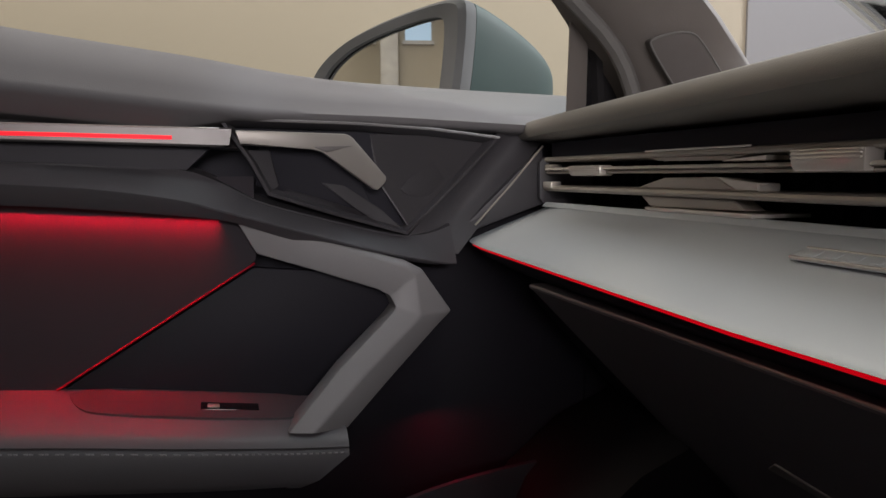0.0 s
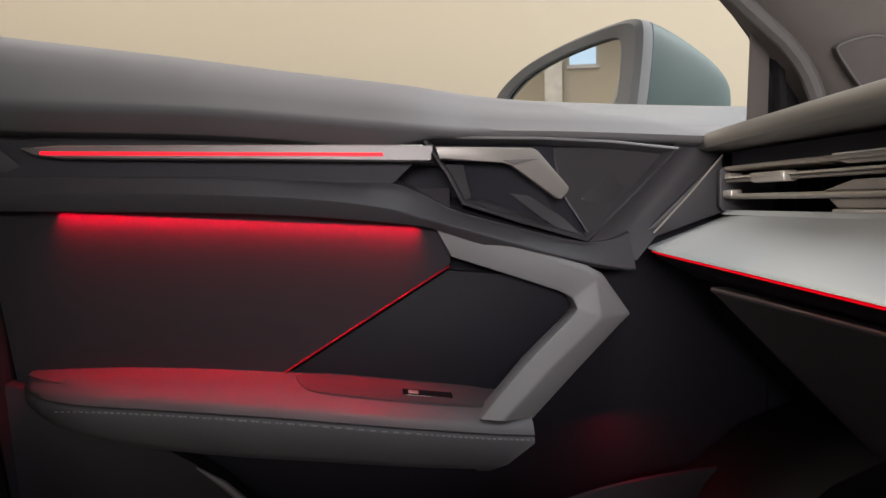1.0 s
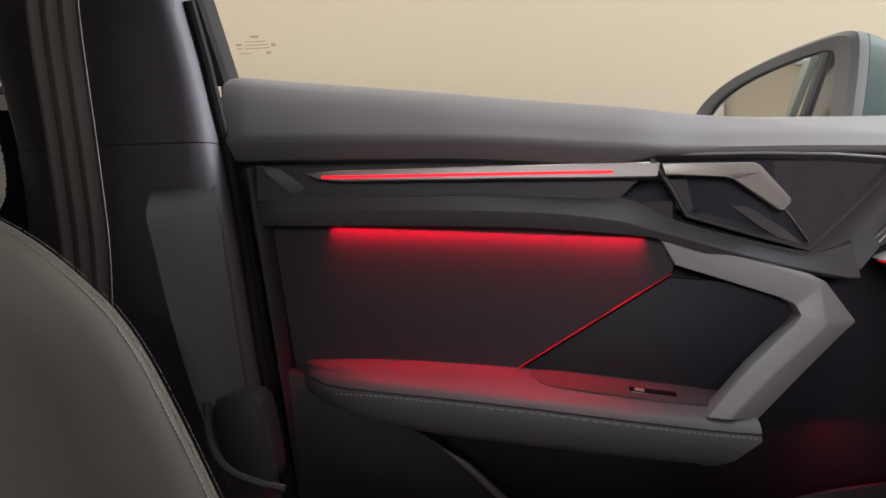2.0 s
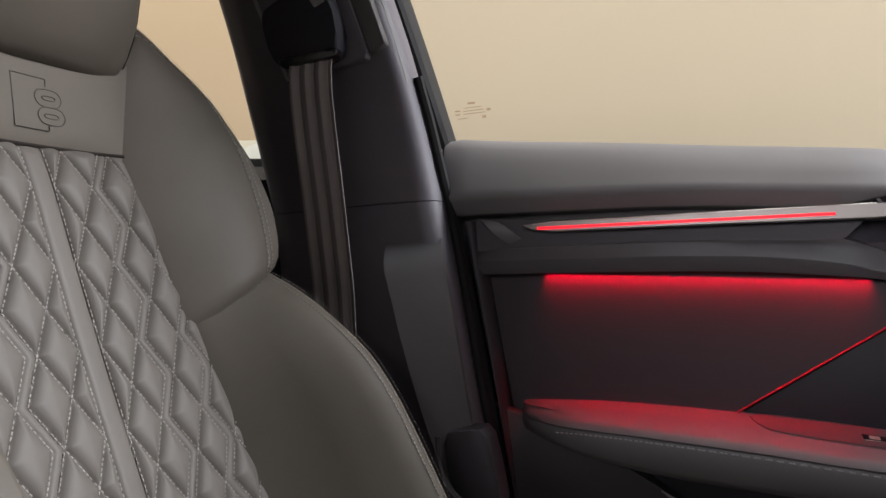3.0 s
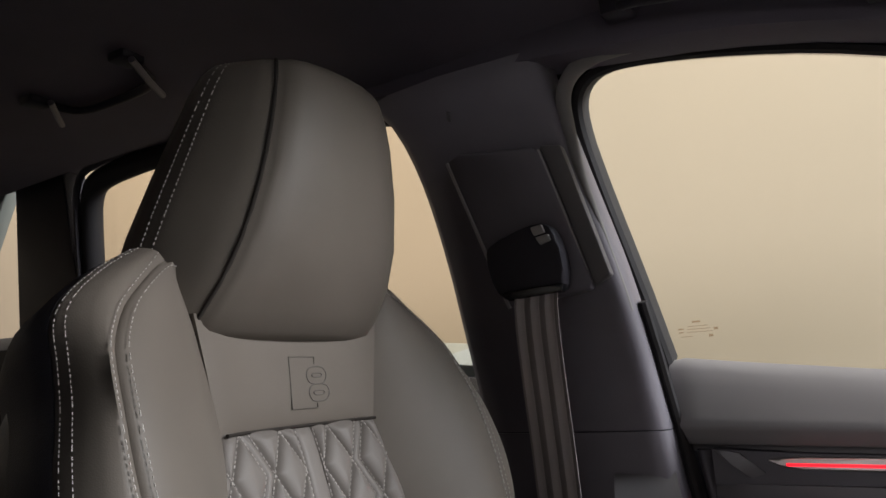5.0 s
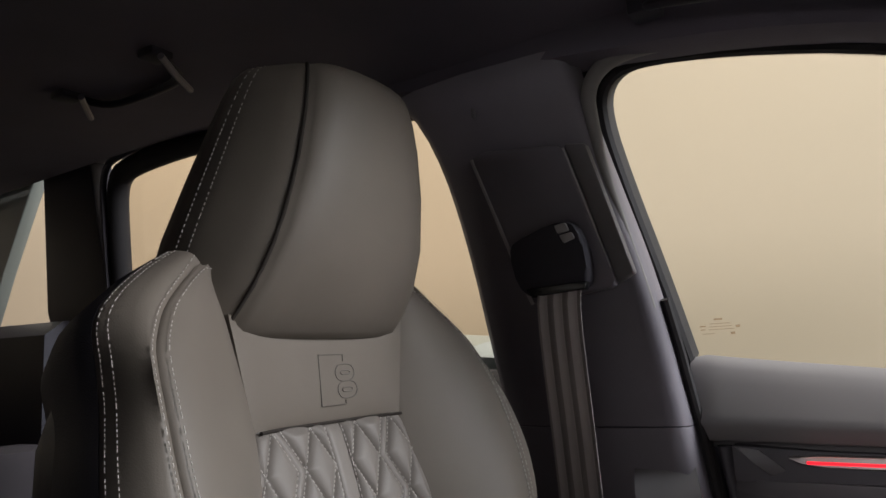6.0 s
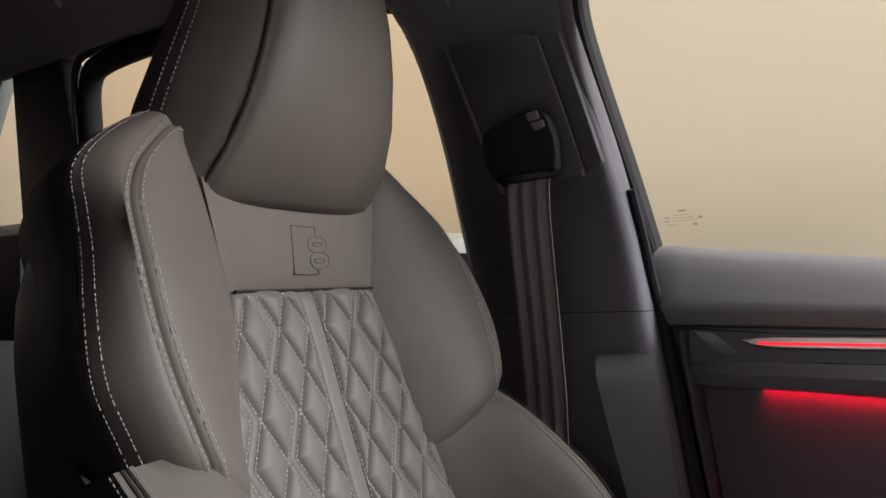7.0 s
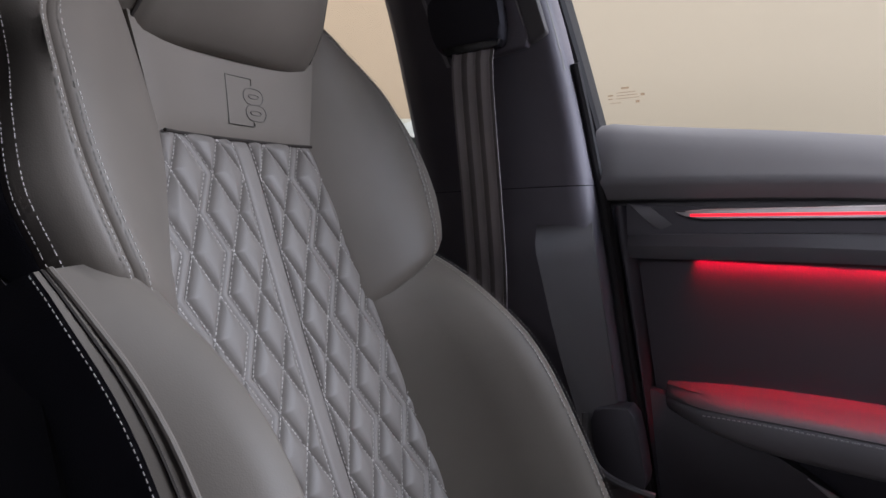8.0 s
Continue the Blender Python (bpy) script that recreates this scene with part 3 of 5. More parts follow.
    # rear edge seal and window
    part("edge_seal", tube([(rear(z) - 0.004, 0.712 if z < 0.93 else 0.712 + (z - 0.93) * 0.3, z) for z in [lerp(0.36, 0.99, i / 12) for i in range(13)]], 0.006, 8), RUBBER, d, "black rubber edge seal")
    return d


the_door = door()


def glass_y(z):
    return 0.733 - 0.35 * (z - 0.98)


def front_window():
    """Edge of the door glass, from the rear foot over the top to the front foot, as (x, z)."""
    return smooth_flat([(-0.431, 0.985), (-0.447, 1.083), (-0.471, 1.208), (-0.482, 1.285), (-0.474, 1.320), (-0.440, 1.334), (-0.327, 1.320), (-0.188, 1.288), (0.0, 1.215), (0.212, 1.107), (0.399, 0.987), (0.422, 0.90)], 2, False)


def door_glass():
    edge = front_window()
    w = part("window_glass", prism([(-0.05 + (a + 0.05) * 1.022, 1.1 + (b - 1.1) * 1.022) for a, b in edge + [(-0.43, 0.90)]], lambda a, b, e: (a, glass_y(b) + 0.010 + e, b), 0.0, 0.004), GLASS, the_door, "clear door window glass")
    w.visible_shadow = False
    inner = [(a, glass_y(b), b) for a, b in edge]
    rings = []
    for i, p in enumerate(inner):
        q0, q1 = Vector(inner[max(0, i - 1)]), Vector(inner[min(len(inner) - 1, i + 1)])
        t = (q1 - q0).normalized()
        o = Vector((0, 1, 0.35)).normalized().cross(t).normalized()
        if o.dot(Vector((-0.1, 0, 1.1)) - Vector((p[0], 0, p[2]))) > 0:
            o = -o
        p = Vector(p)
        b = Vector((0, 1, 0.35)).normalized()
        rings.append([p + o * 0.0005 + b * 0.006, p + o * 0.0 - b * 0.004, p + o * 0.004 - b * 0.010, p + o * 0.010 - b * 0.012, p + o * 0.012 - b * 0.004, p + o * 0.022 - b * 0.006, p + o * 0.05 + b * 0.0, p + o * 0.05 + b * 0.03, p + o * 0.002 + b * 0.03])
    part("window_frame", loft(rings), RUBBER, the_door, "black rubber-lined window frame", 30)
    # small print on the glass
    for i, (a, b, ln, h) in enumerate([(-0.421, 1.026, 0.007, 0.0016), (-0.421, 1.022, 0.006, 0.0012), (-0.411, 1.022, 0.030, 0.0007), (-0.410, 1.0255, 0.027, 0.0007), (-0.409, 1.029, 0.024, 0.0007), (-0.403, 1.0335, 0.010, 0.0022), (-0.379, 1.0235, 0.005, 0.003), (-0.419, 1.017, 0.014, 0.0007), (-0.386, 1.0155, 0.005, 0.003)]):
        part("glass_mark", prism([(a, b), (a + ln, b), (a + ln, b + h), (a, b + h)], lambda p, q, e: (p, glass_y(q) + 0.0085 + e, q), 0.0, 0.0008), PRINT, w, "tiny printed glass mark")


door_glass()


# ---------------------------------------------------------------- door mirror
def door_mirror():
    m = thing("door_mirror", "teal-grey car door mirror with grey plastic rim", "door mirror", at=(0.33, 0.95, 0.92))
    c = Vector((0.234, 0.985, 0.953))
    u = Vector((0.62, -0.78, 0)).normalized()      # towards the car
    n = Vector((-0.78, -0.62, 0)).normalized()     # out of the glass
    z = Vector((0, 0, 1))
    shape = smooth_flat([(-0.115, -0.012), (-0.106, 0.018), (-0.060, 0.048), (0.0, 0.066), (0.070, 0.078), (0.122, 0.082), (0.130, 0.066), (0.118, -0.03), (0.104, -0.062), (-0.06, -0.062), (-0.105, -0.045)], 2)
    def at(a, b, e):
        return c + u * a * 1.04 + z * b * 1.06 - n * e
    part("mirror_glass", prism([(a * 0.86, b * 0.86) for a, b in shape], at, 0.006, 0.010), MIRROR, m, "silvered mirror glass")
    rim = loft([[at(a * s, b * s, e) for a, b in shape] for s, e in ((0.80, 0.004), (0.81, -0.002), (0.97, -0.004), (1.03, 0.002), (1.04, 0.020), (1.02, 0.028))], True, False)
    part("rim", rim, MIRROR_RIM, m, "grey plastic mirror rim", 30)
    rings = []
    for k in range(15):
        f = k / 14
        s = max(0.05, 1 - 0.62 * f ** 1.25 - 0.38 * f ** 6)
        rings.append([at(a * lerp(1.035, 1.0, f) * s + 0.075 * f, b * 1.04 * s - 0.014 * f, 0.024 + 0.305 * f) for a, b in shape])
    part("housing", loft(rings), PAINT, m, "teal-grey painted housing", 60)
    part("foot", tube([(0.34, 0.96, 0.92), (0.35, 0.88, 0.885), (0.36, 0.80, 0.868)], [0.03, 0.022, 0.025], 12, 0.6), BLACK, m, "black mirror foot")


door_mirror()


# ---------------------------------------------------------------- dashboard
def dashboard():
    d = thing("dashboard", "silver-grey car dashboard with slim air vents", "dashboard", at=(0.4, 0.2, 0.75))
    y0, y1 = -0.72, 0.775
    def along(profile, ya=y0, yb=y1, steps=12, shift=lambda y: (0, 0)):
        rings = []
        for i in range(steps + 1):
            y = lerp(ya, yb, i / steps)
            dx, dz = shift(y)
            rings.append([(x + dx, y, z + dz) for x, z in profile])
        return loft(rings)
    def lip(y):
        return (-0.083 * (0.84 - max(y, 0.2)) + 0.02 * max(0, y - 0.7), 0.012 * (0.84 - max(y, 0.2)))
    pad = [(0.362, 0.889), (0.357, 0.887), (0.354, 0.882), (0.353, 0.876), (0.355, 0.871), (0.361, 0.869), (0.46, 0.862), (0.46, 0.885), (0.95, 0.90), (0.95, 0.915), (0.60, 0.905)]
    part("top_pad", along(pad, y0, 0.83, 24, lip), DASHPAD, d, "padded taupe dashboard top")
    # vent housing with the silver frame lines
    part("vent_recess", along([(0.432, 0.872), (0.455, 0.872), (0.455, 0.78), (0.432, 0.78)]), BLACK, d, "black vent recess")
    def sink(y):
        return (0.0, -0.0082)
    vent = part("air_vent", along([(0.366, 0.8590), (0.363, 0.8580), (0.362, 0.8560), (0.363, 0.8545), (0.366, 0.8538), (0.42, 0.8538), (0.42, 0.8590)], y0, 0.752, 24, sink), VENT, d, "slim full-width air vent")
    part("vent_top", along([(0.372, 0.874), (0.372, 0.8592), (0.43, 0.8592), (0.43, 0.874)], y0, 0.752, 24, sink), BLACK, vent, "black upper vent edge")
    # Short pale strip: the rail's highlight put into the model.
    part("top_glint", tube([(0.3622, y, 0.8510) for y in (0.56, 0.50, 0.44)], 0.0008, 6), CREAM, vent, "pale strip painted as a highlight")
    part("blade", along([(0.366, 0.8215), (0.362, 0.8205), (0.361, 0.8185), (0.362, 0.8165), (0.366, 0.8155), (0.415, 0.8155), (0.415, 0.8215)], y0, 0.752), VENT, vent, "grey satin lower vent blade")
    part("blade", along([(0.366, 0.8398), (0.362, 0.8396), (0.3595, 0.8384), (0.3590, 0.8374), (0.362, 0.8366), (0.374, 0.8366), (0.374, 0.8398)], y0, 0.742), CREAM, vent, "silver middle vent blade")
    part("blade_foot", along([(0.365, 0.8364), (0.3625, 0.8356), (0.3625, 0.8340), (0.365, 0.8334), (0.374, 0.8334), (0.374, 0.8364)], y0, 0.745), VENT, vent, "darker lower half of the blade")
    part("end_frame", prism([(0.362, 0.8505), (0.3575, 0.846), (0.3575, 0.808), (0.362, 0.8025), (0.42, 0.8025), (0.42, 0.8505)], lambda a, b, e: (a, e, b), 0.7495, 0.7565, 0.0012), BAND, vent, "dark vent end frame")
    part("end_clip", box(0.360, 0.372, 0.728, 0.749, 0.8185, 0.8255, 0.0015), CREAM, vent, "small pale hinge clip")
    part("end_clip", box(0.362, 0.376, 0.735, 0.749, 0.8365, 0.8430, 0.0015), VENT, vent, "small grey hinge clip")
    for i in range(30):
        yy = 0.735 - i * 0.024
        part("vane", box(0.420, 0.431, yy - 0.0012, yy + 0.0012, 0.8025, 0.856), BLACK, vent)
    def plate_yz(name, pts, front, mat, lab):
        b = prism(pts, lambda a, z, e: (e, a, z), front, 0.382, 0.0009, 1)
        part(name, b, mat, vent, lab, 30)
    for base in (0.445, -0.02, -0.50):
        k = base - 0.445
        top_drop = -0.0082
        plate_yz("deflector", [(k + 0.566, 0.8545 + top_drop), (k + 0.544, 0.8430), (k + 0.466, 0.8422), (k + 0.444, 0.8540 + top_drop)], 0.3645, VENT, "warm grey vent deflector")
        plate_yz("deflector_tip", [(k + 0.470, 0.8424), (k + 0.428, 0.8448), (k + 0.428, 0.8412), (k + 0.470, 0.8412)], 0.3640, CREAM, "pale wedge of the deflector")
        plate_yz("deflector", [(k + 0.577, 0.8216), (k + 0.538, 0.8300), (k + 0.477, 0.8308), (k + 0.454, 0.8216)], 0.3645, VENT, "warm grey vent deflector")
        plate_yz("deflector_tip", [(k + 0.4765, 0.8309), (k + 0.434, 0.8268), (k + 0.434, 0.8216), (k + 0.455, 0.8216)], 0.3640, CREAM, "pale wedge of the deflector")
        plate_yz("deflector", [(k + 0.570, 0.8153), (k + 0.556, 0.8072), (k + 0.446, 0.8085), (k + 0.459, 0.8153)], 0.3650, VENT, "warm grey vent deflector")
        part("deflector_foot", box(0.3625, 0.41, k + 0.437, k + 0.560, 0.8040, 0.8068, 0.0006), CREAM, vent, "thin silver strip")
    for yc, w, h, zc in ((0.652, 0.060, 0.0095, 0.8362), (0.374, 0.052, 0.0135, 0.8405), (0.19, 0.060, 0.0095, 0.8362)):
        k = part("vent_slider", prism([(yc - w / 2, zc - h / 2), (yc + w * 0.42, zc - h / 2), (yc + w / 2, zc - h / 4), (yc + w / 2, zc + h / 2), (yc - w / 2, zc + h / 2)], lambda a, b, e: (e, a, b), 0.3560, 0.370, 0.0018), CREAM, vent, "silver vent slider")
        for j in range(3):
            zr = zc + h * (0.04 + 0.16 * j)
            part("slider_ridge", box(0.3545, 0.358, yc - w * 0.47, yc + w * 0.47, zr, zr + h * 0.09, 0.0003), CREAM, k)
    # sloping decor panel
    trim = [(0.366, 0.8015), (0.362, 0.8005), (0.355, 0.7975), (0.276, 0.7685), (0.272, 0.7665), (0.2705, 0.7645), (0.273, 0.7635), (0.40, 0.775), (0.40, 0.8015)]
    def edge_drop(y):
        return 0.0075 * min(1.0, max(0.0, (0.70 - y) / 0.36))
    rings = []
    for i in range(41):
        y = lerp(y0, 0.757, i / 40)
        sx = 0.012 * max(0, (y - 0.68) / 0.08) ** 2
        rings.append([(x + sx, y, z - edge_drop(y) * (1.0 if x < 0.3 else 0.0)) for x, z in trim])
    panel = part("decor_panel", loft(rings), TRIM, d, "silver-grey satin decor panel")
    part("panel_lip", along([(0.3665, 0.8035), (0.3640, 0.8042), (0.3605, 0.8012), (0.3590, 0.7995), (0.3665, 0.7995)], y0, 0.748, 24), TRIM, panel, "upright silver lip")
    def on_trim(a, b, e):   # a: across the car, b: down the slope from the top
        return (0.355 - 0.939 * b + 0.344 * e * -1, a, 0.7975 - 0.344 * b + 0.939 * e)
    badge = part("badge", prism([(0.367, 0.0145), (0.367, 0.0285), (0.235, 0.0285), (0.235, 0.0145)], on_trim, -0.001, 0.0012, 0.0005), TRIM, panel, "silver raised badge")
    for i in range(9):
        a = 0.360 - i * 0.013
        part("badge_bar", prism([(a, 0.0180), (a, 0.0250), (a - 0.008, 0.0250), (a - 0.008, 0.0180)], on_trim, 0.0004, 0.0016, 0.0004), TRIM, badge)
    for b in (0.0152, 0.0278):
        part("badge_edge", prism([(0.366, b), (0.366, b + 0.0012), (0.236, b + 0.0012), (0.236, b)], on_trim, 0.0004, 0.0019), CREAM, badge)
    cap = [(0.364, 0.861), (0.366, 0.802), (0.282, 0.772), (0.276, 0.776)]
    part("end_cap", prism(cap, lambda a, b, e: (a, e + (0.364 - a) * 0.10 - 0.0, b), 0.7575, 0.7665, 0.0015), BAND, d, "dark dashboard end cap")
    # Paler tube carries the light caught by the cap's edge.
    part("end_cap_edge", tube([(0.2885, 0.757, 0.781), (0.327, 0.7555, 0.822), (0.363, 0.7545, 0.863)], 0.0011, 8), VENT, d, "pale tube painted as the cap's lit edge")
    part("light_line", along([(0.2740, 0.7628), (0.2728, 0.7626), (0.2728, 0.7617), (0.2740, 0.7615), (0.285, 0.7615), (0.285, 0.7628)], y0, 0.742, 40, lambda y: (0.012 * max(0, (y - 0.68) / 0.08) ** 2, -edge_drop(y))), RED_STRONG, d, "glowing red dashboard light line")
    # underside and lower panel
    part("underside", along([(0.283, 0.7606), (0.276, 0.7600), (0.285, 0.752), (0.315, 0.7365), (0.42, 0.735), (0.42, 0.7606)], y0, 0.757, 40, lambda y: (0.012 * max(0, (y - 0.68) / 0.08) ** 2, -0.6 * edge_drop(y))), BLACK, d, "black dashboard underside")
    low = [(0.302, 0.7355), (0.2985, 0.7345), (0.299, 0.732), (0.304, 0.728), (0.53, 0.50), (0.60, 0.45), (0.66, 0.45), (0.66, 0.7355)]
    g = part("glovebox", along(low, 0.02, 0.642), SOFT, d, "dark brown-grey glovebox front")
    # Pale tube painted where the glovebox edge catches light.
    part("glovebox_edge", tube([(0.2985, 0.03, 0.7348), (0.2985, 0.637, 0.7348)], 0.0012, 6), VENT, g, "pale tube painted as the glovebox's lit edge")
    part("glovebox_pull", prism([(0.0, 0.0), (0.05, 0.012), (0.05, 0.024), (-0.02, 0.018)], lambda a, b, e: (0.40 + b * 0.7 - e, 0.445 - a, 0.637 - b * 0.7 - e), -0.004, 0.004, 0.001), ALU, g, "small satin pull")
    part("lower_panel", along([(0.36, 0.735), (0.36, 0.70), (0.62, 0.42), (0.70, 0.30), (0.75, 0.30), (0.75, 0.735)]), BLACK, d, "black footwell panel")
    return d


dashboard()


# ---------------------------------------------------------------- pillars, roof and body
def bar(points, section, name, mat, parent, label="", angle=40):
    """Section of (side, up) offsets swept along points without turning; side runs along x, up along y."""
    return part(name, loft([[(p[0] + s, p[1] + q, p[2]) for s, q in section] for p in points]), mat, parent, label, angle)


def b_front(z):
    return table(z, [(0.36, -0.352), (0.52, -0.378), (0.64, -0.396), (0.908, -0.432), (1.09, -0.453), (1.215, -0.476), (1.27, -0.486), (1.34, -0.495)])


def b_rear(z):
    return table(z, [(0.36, -0.652), (0.977, -0.690), (1.155, -0.695), (1.25, -0.705), (1.318, -0.728), (1.356, -0.762)])


def b_in(z):
    return table(z, [(0.36, 0.665), (0.65, 0.664), (0.908, 0.666), (1.08, 0.618), (1.235, 0.562), (1.35, 0.520)])


def b_pillar():
    d = thing("pillar_trim", "dark anthracite centre pillar trim of the car", "pillar trim", at=(-0.55, 0.70, 0.4))
    def section(z, y):
        f, r = b_front(z), b_rear(z)
        return [(f + 0.001, y + 0.050, z), (f, y + 0.022, z), (f - 0.004, y + 0.009, z), (f - 0.013, y + 0.002, z), (f - 0.028, y, z), (lerp(f, r, 0.5), y - 0.003, z), (r + 0.05, y + 0.006, z), (r + 0.018, y + 0.018, z), (r + 0.003, y + 0.035, z), (r, y + 0.10, z), (f - 0.02, y + 0.11, z)]
    up = [lerp(0.9112, 1.345, i / 16) for i in range(17)]
    part("upper_cover", loft([section(z, b_in(z)) for z in up]), PILLAR, d, "anthracite upper pillar cover", 45)
    lo = [lerp(0.36, 0.9098, i / 14) for i in range(15)]
    part("lower_cover", loft([section(z, b_in(z) - 0.002) for z in lo]), PILLAR, d, "anthracite lower pillar cover", 45)
    part("seam_filler", loft([section(z, b_in(z) + 0.004) for z in (0.895, 0.911, 0.925)]), BLACK, d, "", 45)
    # lighter sill-side panel on the lower cover
    def flank(u, v):
        z = lerp(0.54, 0.874, v)
        f = b_front(z)
        left = table(z, [(0.54, -0.412), (0.70, -0.462), (0.874, -0.503)])
        x = lerp(f - 0.004, left, u)
        rise = min(1.0, max(0.0, (0.874 - z) / 0.05))
        return (x, b_in(z) + lerp(0.004, -0.0065, min(1.0, (0.8745 - z) / 0.03)) + 0.006 * (1 - u) ** 5 - 0.024 * u * rise * rise * (3 - 2 * rise), z)
    part("flank_panel", sheet(flank, 8, 28, 0.05, (0, 1, 0)), PILLAR_LOW, d, "lighter grey side panel")
    # A raised dark plate stands in for the recessed sill pocket.
    part("sill_pocket_plate", prism(smooth_flat([(-0.427, 0.637), (-0.400, 0.641), (-0.374, 0.643), (-0.366, 0.60), (-0.358, 0.547), (-0.375, 0.547), (-0.394, 0.552), (-0.412, 0.565), (-0.422, 0.585)], 1), lambda a, b, e: (a, e, b), 0.634, 0.672, 0.002), CARD, d, "dark plate standing in for the sill pocket")
    part("sill_lip", tube(smooth_line([(-0.434, 0.640, 0.632), (-0.434, 0.637, 0.605), (-0.426, 0.634, 0.578), (-0.410, 0.633, 0.560), (-0.385, 0.634, 0.549), (-0.350, 0.636, 0.541)], 2), 0.0048, 8), PILLAR_LOW, d, "curved grey sill lip")
    # belt height adjuster cover
    pts = [(-0.634, 1.236), (-0.628, 1.246), (-0.614, 1.250), (-0.520, 1.240), (-0.512, 1.234), (-0.482, 1.084), (-0.486, 1.076), (-0.590, 1.064), (-0.600, 1.070)]
    sl = part("adjuster_cover", prism(pts, lambda a, b, e: (a, 0.618 - 0.36 * (b - 1.08) + e, b), -0.016, 0.005, 0.004), PILLAR, d, "raised belt height adjuster cover")
    side = [(-0.512, 1.241), (-0.487, 1.237), (-0.460, 1.090), (-0.482, 1.080)]
    part("adjuster_flank", prism(side, lambda a, b, e: (a, 0.618 - 0.36 * (b - 1.08) + e, b), -0.011, 0.004, 0.003), PILLAR_LOW, sl, "slightly lighter bevelled flank")
    # Two paler tubes: light on the slot and cover edges put into colour.
    part("slot_edge", tube([(-0.631, 0.544, 1.243), (-0.616, 0.568, 1.175), (-0.596, 0.598, 1.085), (-0.590, 0.605, 1.064)], 0.0024, 6), PULL, d, "pale tube painted as the slot's lit edge")
    part("cover_edge", tube([(-0.5135, 0.618 - 0.36 * 0.156 - 0.0125, 1.236), (-0.498, 0.618 - 0.36 * 0.08 - 0.0125, 1.160), (-0.4845, 0.618 - 0.36 * 0.004 - 0.0125, 1.084)], 0.0019, 8), PULL, sl, "pale tube painted as the cover's lit bevel")
    part("trim_clip", box(-0.616, -0.6138, 0.522, 0.53, 1.288, 1.300, 0.0006), PILLAR_LOW, d)
    return d


b_pillar()


def seat_belt():
    d = thing("seat_belt", "dark grey seat belt hanging on the centre pillar", "seat belt", at=(-0.54, 0.59, 0.6))
    rings = []
    for i in range(25):
        z = lerp(1.090, 0.42, i / 24)
        xc = -0.5425 - 0.010 * (1.1 - z) / 0.3
        y = table(z, [(0.42, 0.625), (0.78, 0.625), (0.888, 0.608), (1.05, 0.577), (1.09, 0.584)])
        w = 0.0258
        ripple = 0.002
        ring = []
        for k in range(17):
            s = -1 + 2 * k / 16
            ring.append((xc + s * w, y + ripple * math.cos(s * 9.4) * (0.5 + 0.5 * min(1, (1.11 - z) / 0.06)) + 0.003 * s, z))
        rings.append(ring + [(x, yy + 0.0016, zz) for x, yy, zz in reversed(ring)])
    part("webbing", loft(rings), WEBBING, d, "dark grey woven belt webbing", 60)
    for s0, s1 in ((-0.90, -0.58), (-0.24, 0.12), (0.42, 0.80)):
        band = []
        for i in range(25):
            z = lerp(1.088, 0.42, i / 24)
            xc = -0.5425 - 0.010 * (1.1 - z) / 0.3
            y = table(z, [(0.42, 0.625), (0.78, 0.625), (0.888, 0.608), (1.05, 0.577), (1.09, 0.584)])
            row = [(xc + q * 0.0258, y + 0.002 * math.cos(q * 9.4) * (0.5 + 0.5 * min(1, (1.11 - z) / 0.06)) + 0.003 * q - 0.0009, z) for q in (s0, lerp(s0, s1, 0.33), lerp(s0, s1, 0.67), s1)]
            band.append(row + [(a, b + 0.0012, c) for a, b, c in reversed(row)])
        part("woven_stripe", loft(band), WEB_LIGHT, d, "lighter woven stripe", 60)
    def pl(a, b, e):
        return (a, 0.5735 - 0.36 * (b - 1.12) + e, b)
    g = part("belt_guide", prism(smooth_flat([(-0.598, 1.124), (-0.588, 1.138), (-0.535, 1.150), (-0.512, 1.152), (-0.503, 1.130), (-0.504, 1.090), (-0.512, 1.074), (-0.580, 1.068), (-0.596, 1.085)], 1), pl, -0.012, 0.014, 0.004), BLACK, d, "black plastic belt guide")
    part("guide_slot", prism([(-0.578, 1.070), (-0.510, 1.074), (-0.506, 1.083), (-0.584, 1.080)], pl, -0.016, 0.0, 0.002), GLOSS, g)
    part("guide_clip", prism([(-0.531, 1.147), (-0.517, 1.149), (-0.515, 1.140), (-0.529, 1.138)], pl, -0.016, -0.006, 0.0012), PULL, g, "small pale metal clip")
    part("guide_clip", prism([(-0.528, 1.136), (-0.512, 1.138), (-0.510, 1.131), (-0.524, 1.127)], pl, -0.015, -0.006, 0.0012), PULL, g, "small pale metal clip")
    part("bolt_cap", prism([(-0.585 + 0.009 * math.cos(k * 0.524), 1.128 + 0.009 * math.sin(k * 0.524)) for k in range(12)], pl, -0.004, 0.01, 0.002), BLACK, g)


seat_belt()


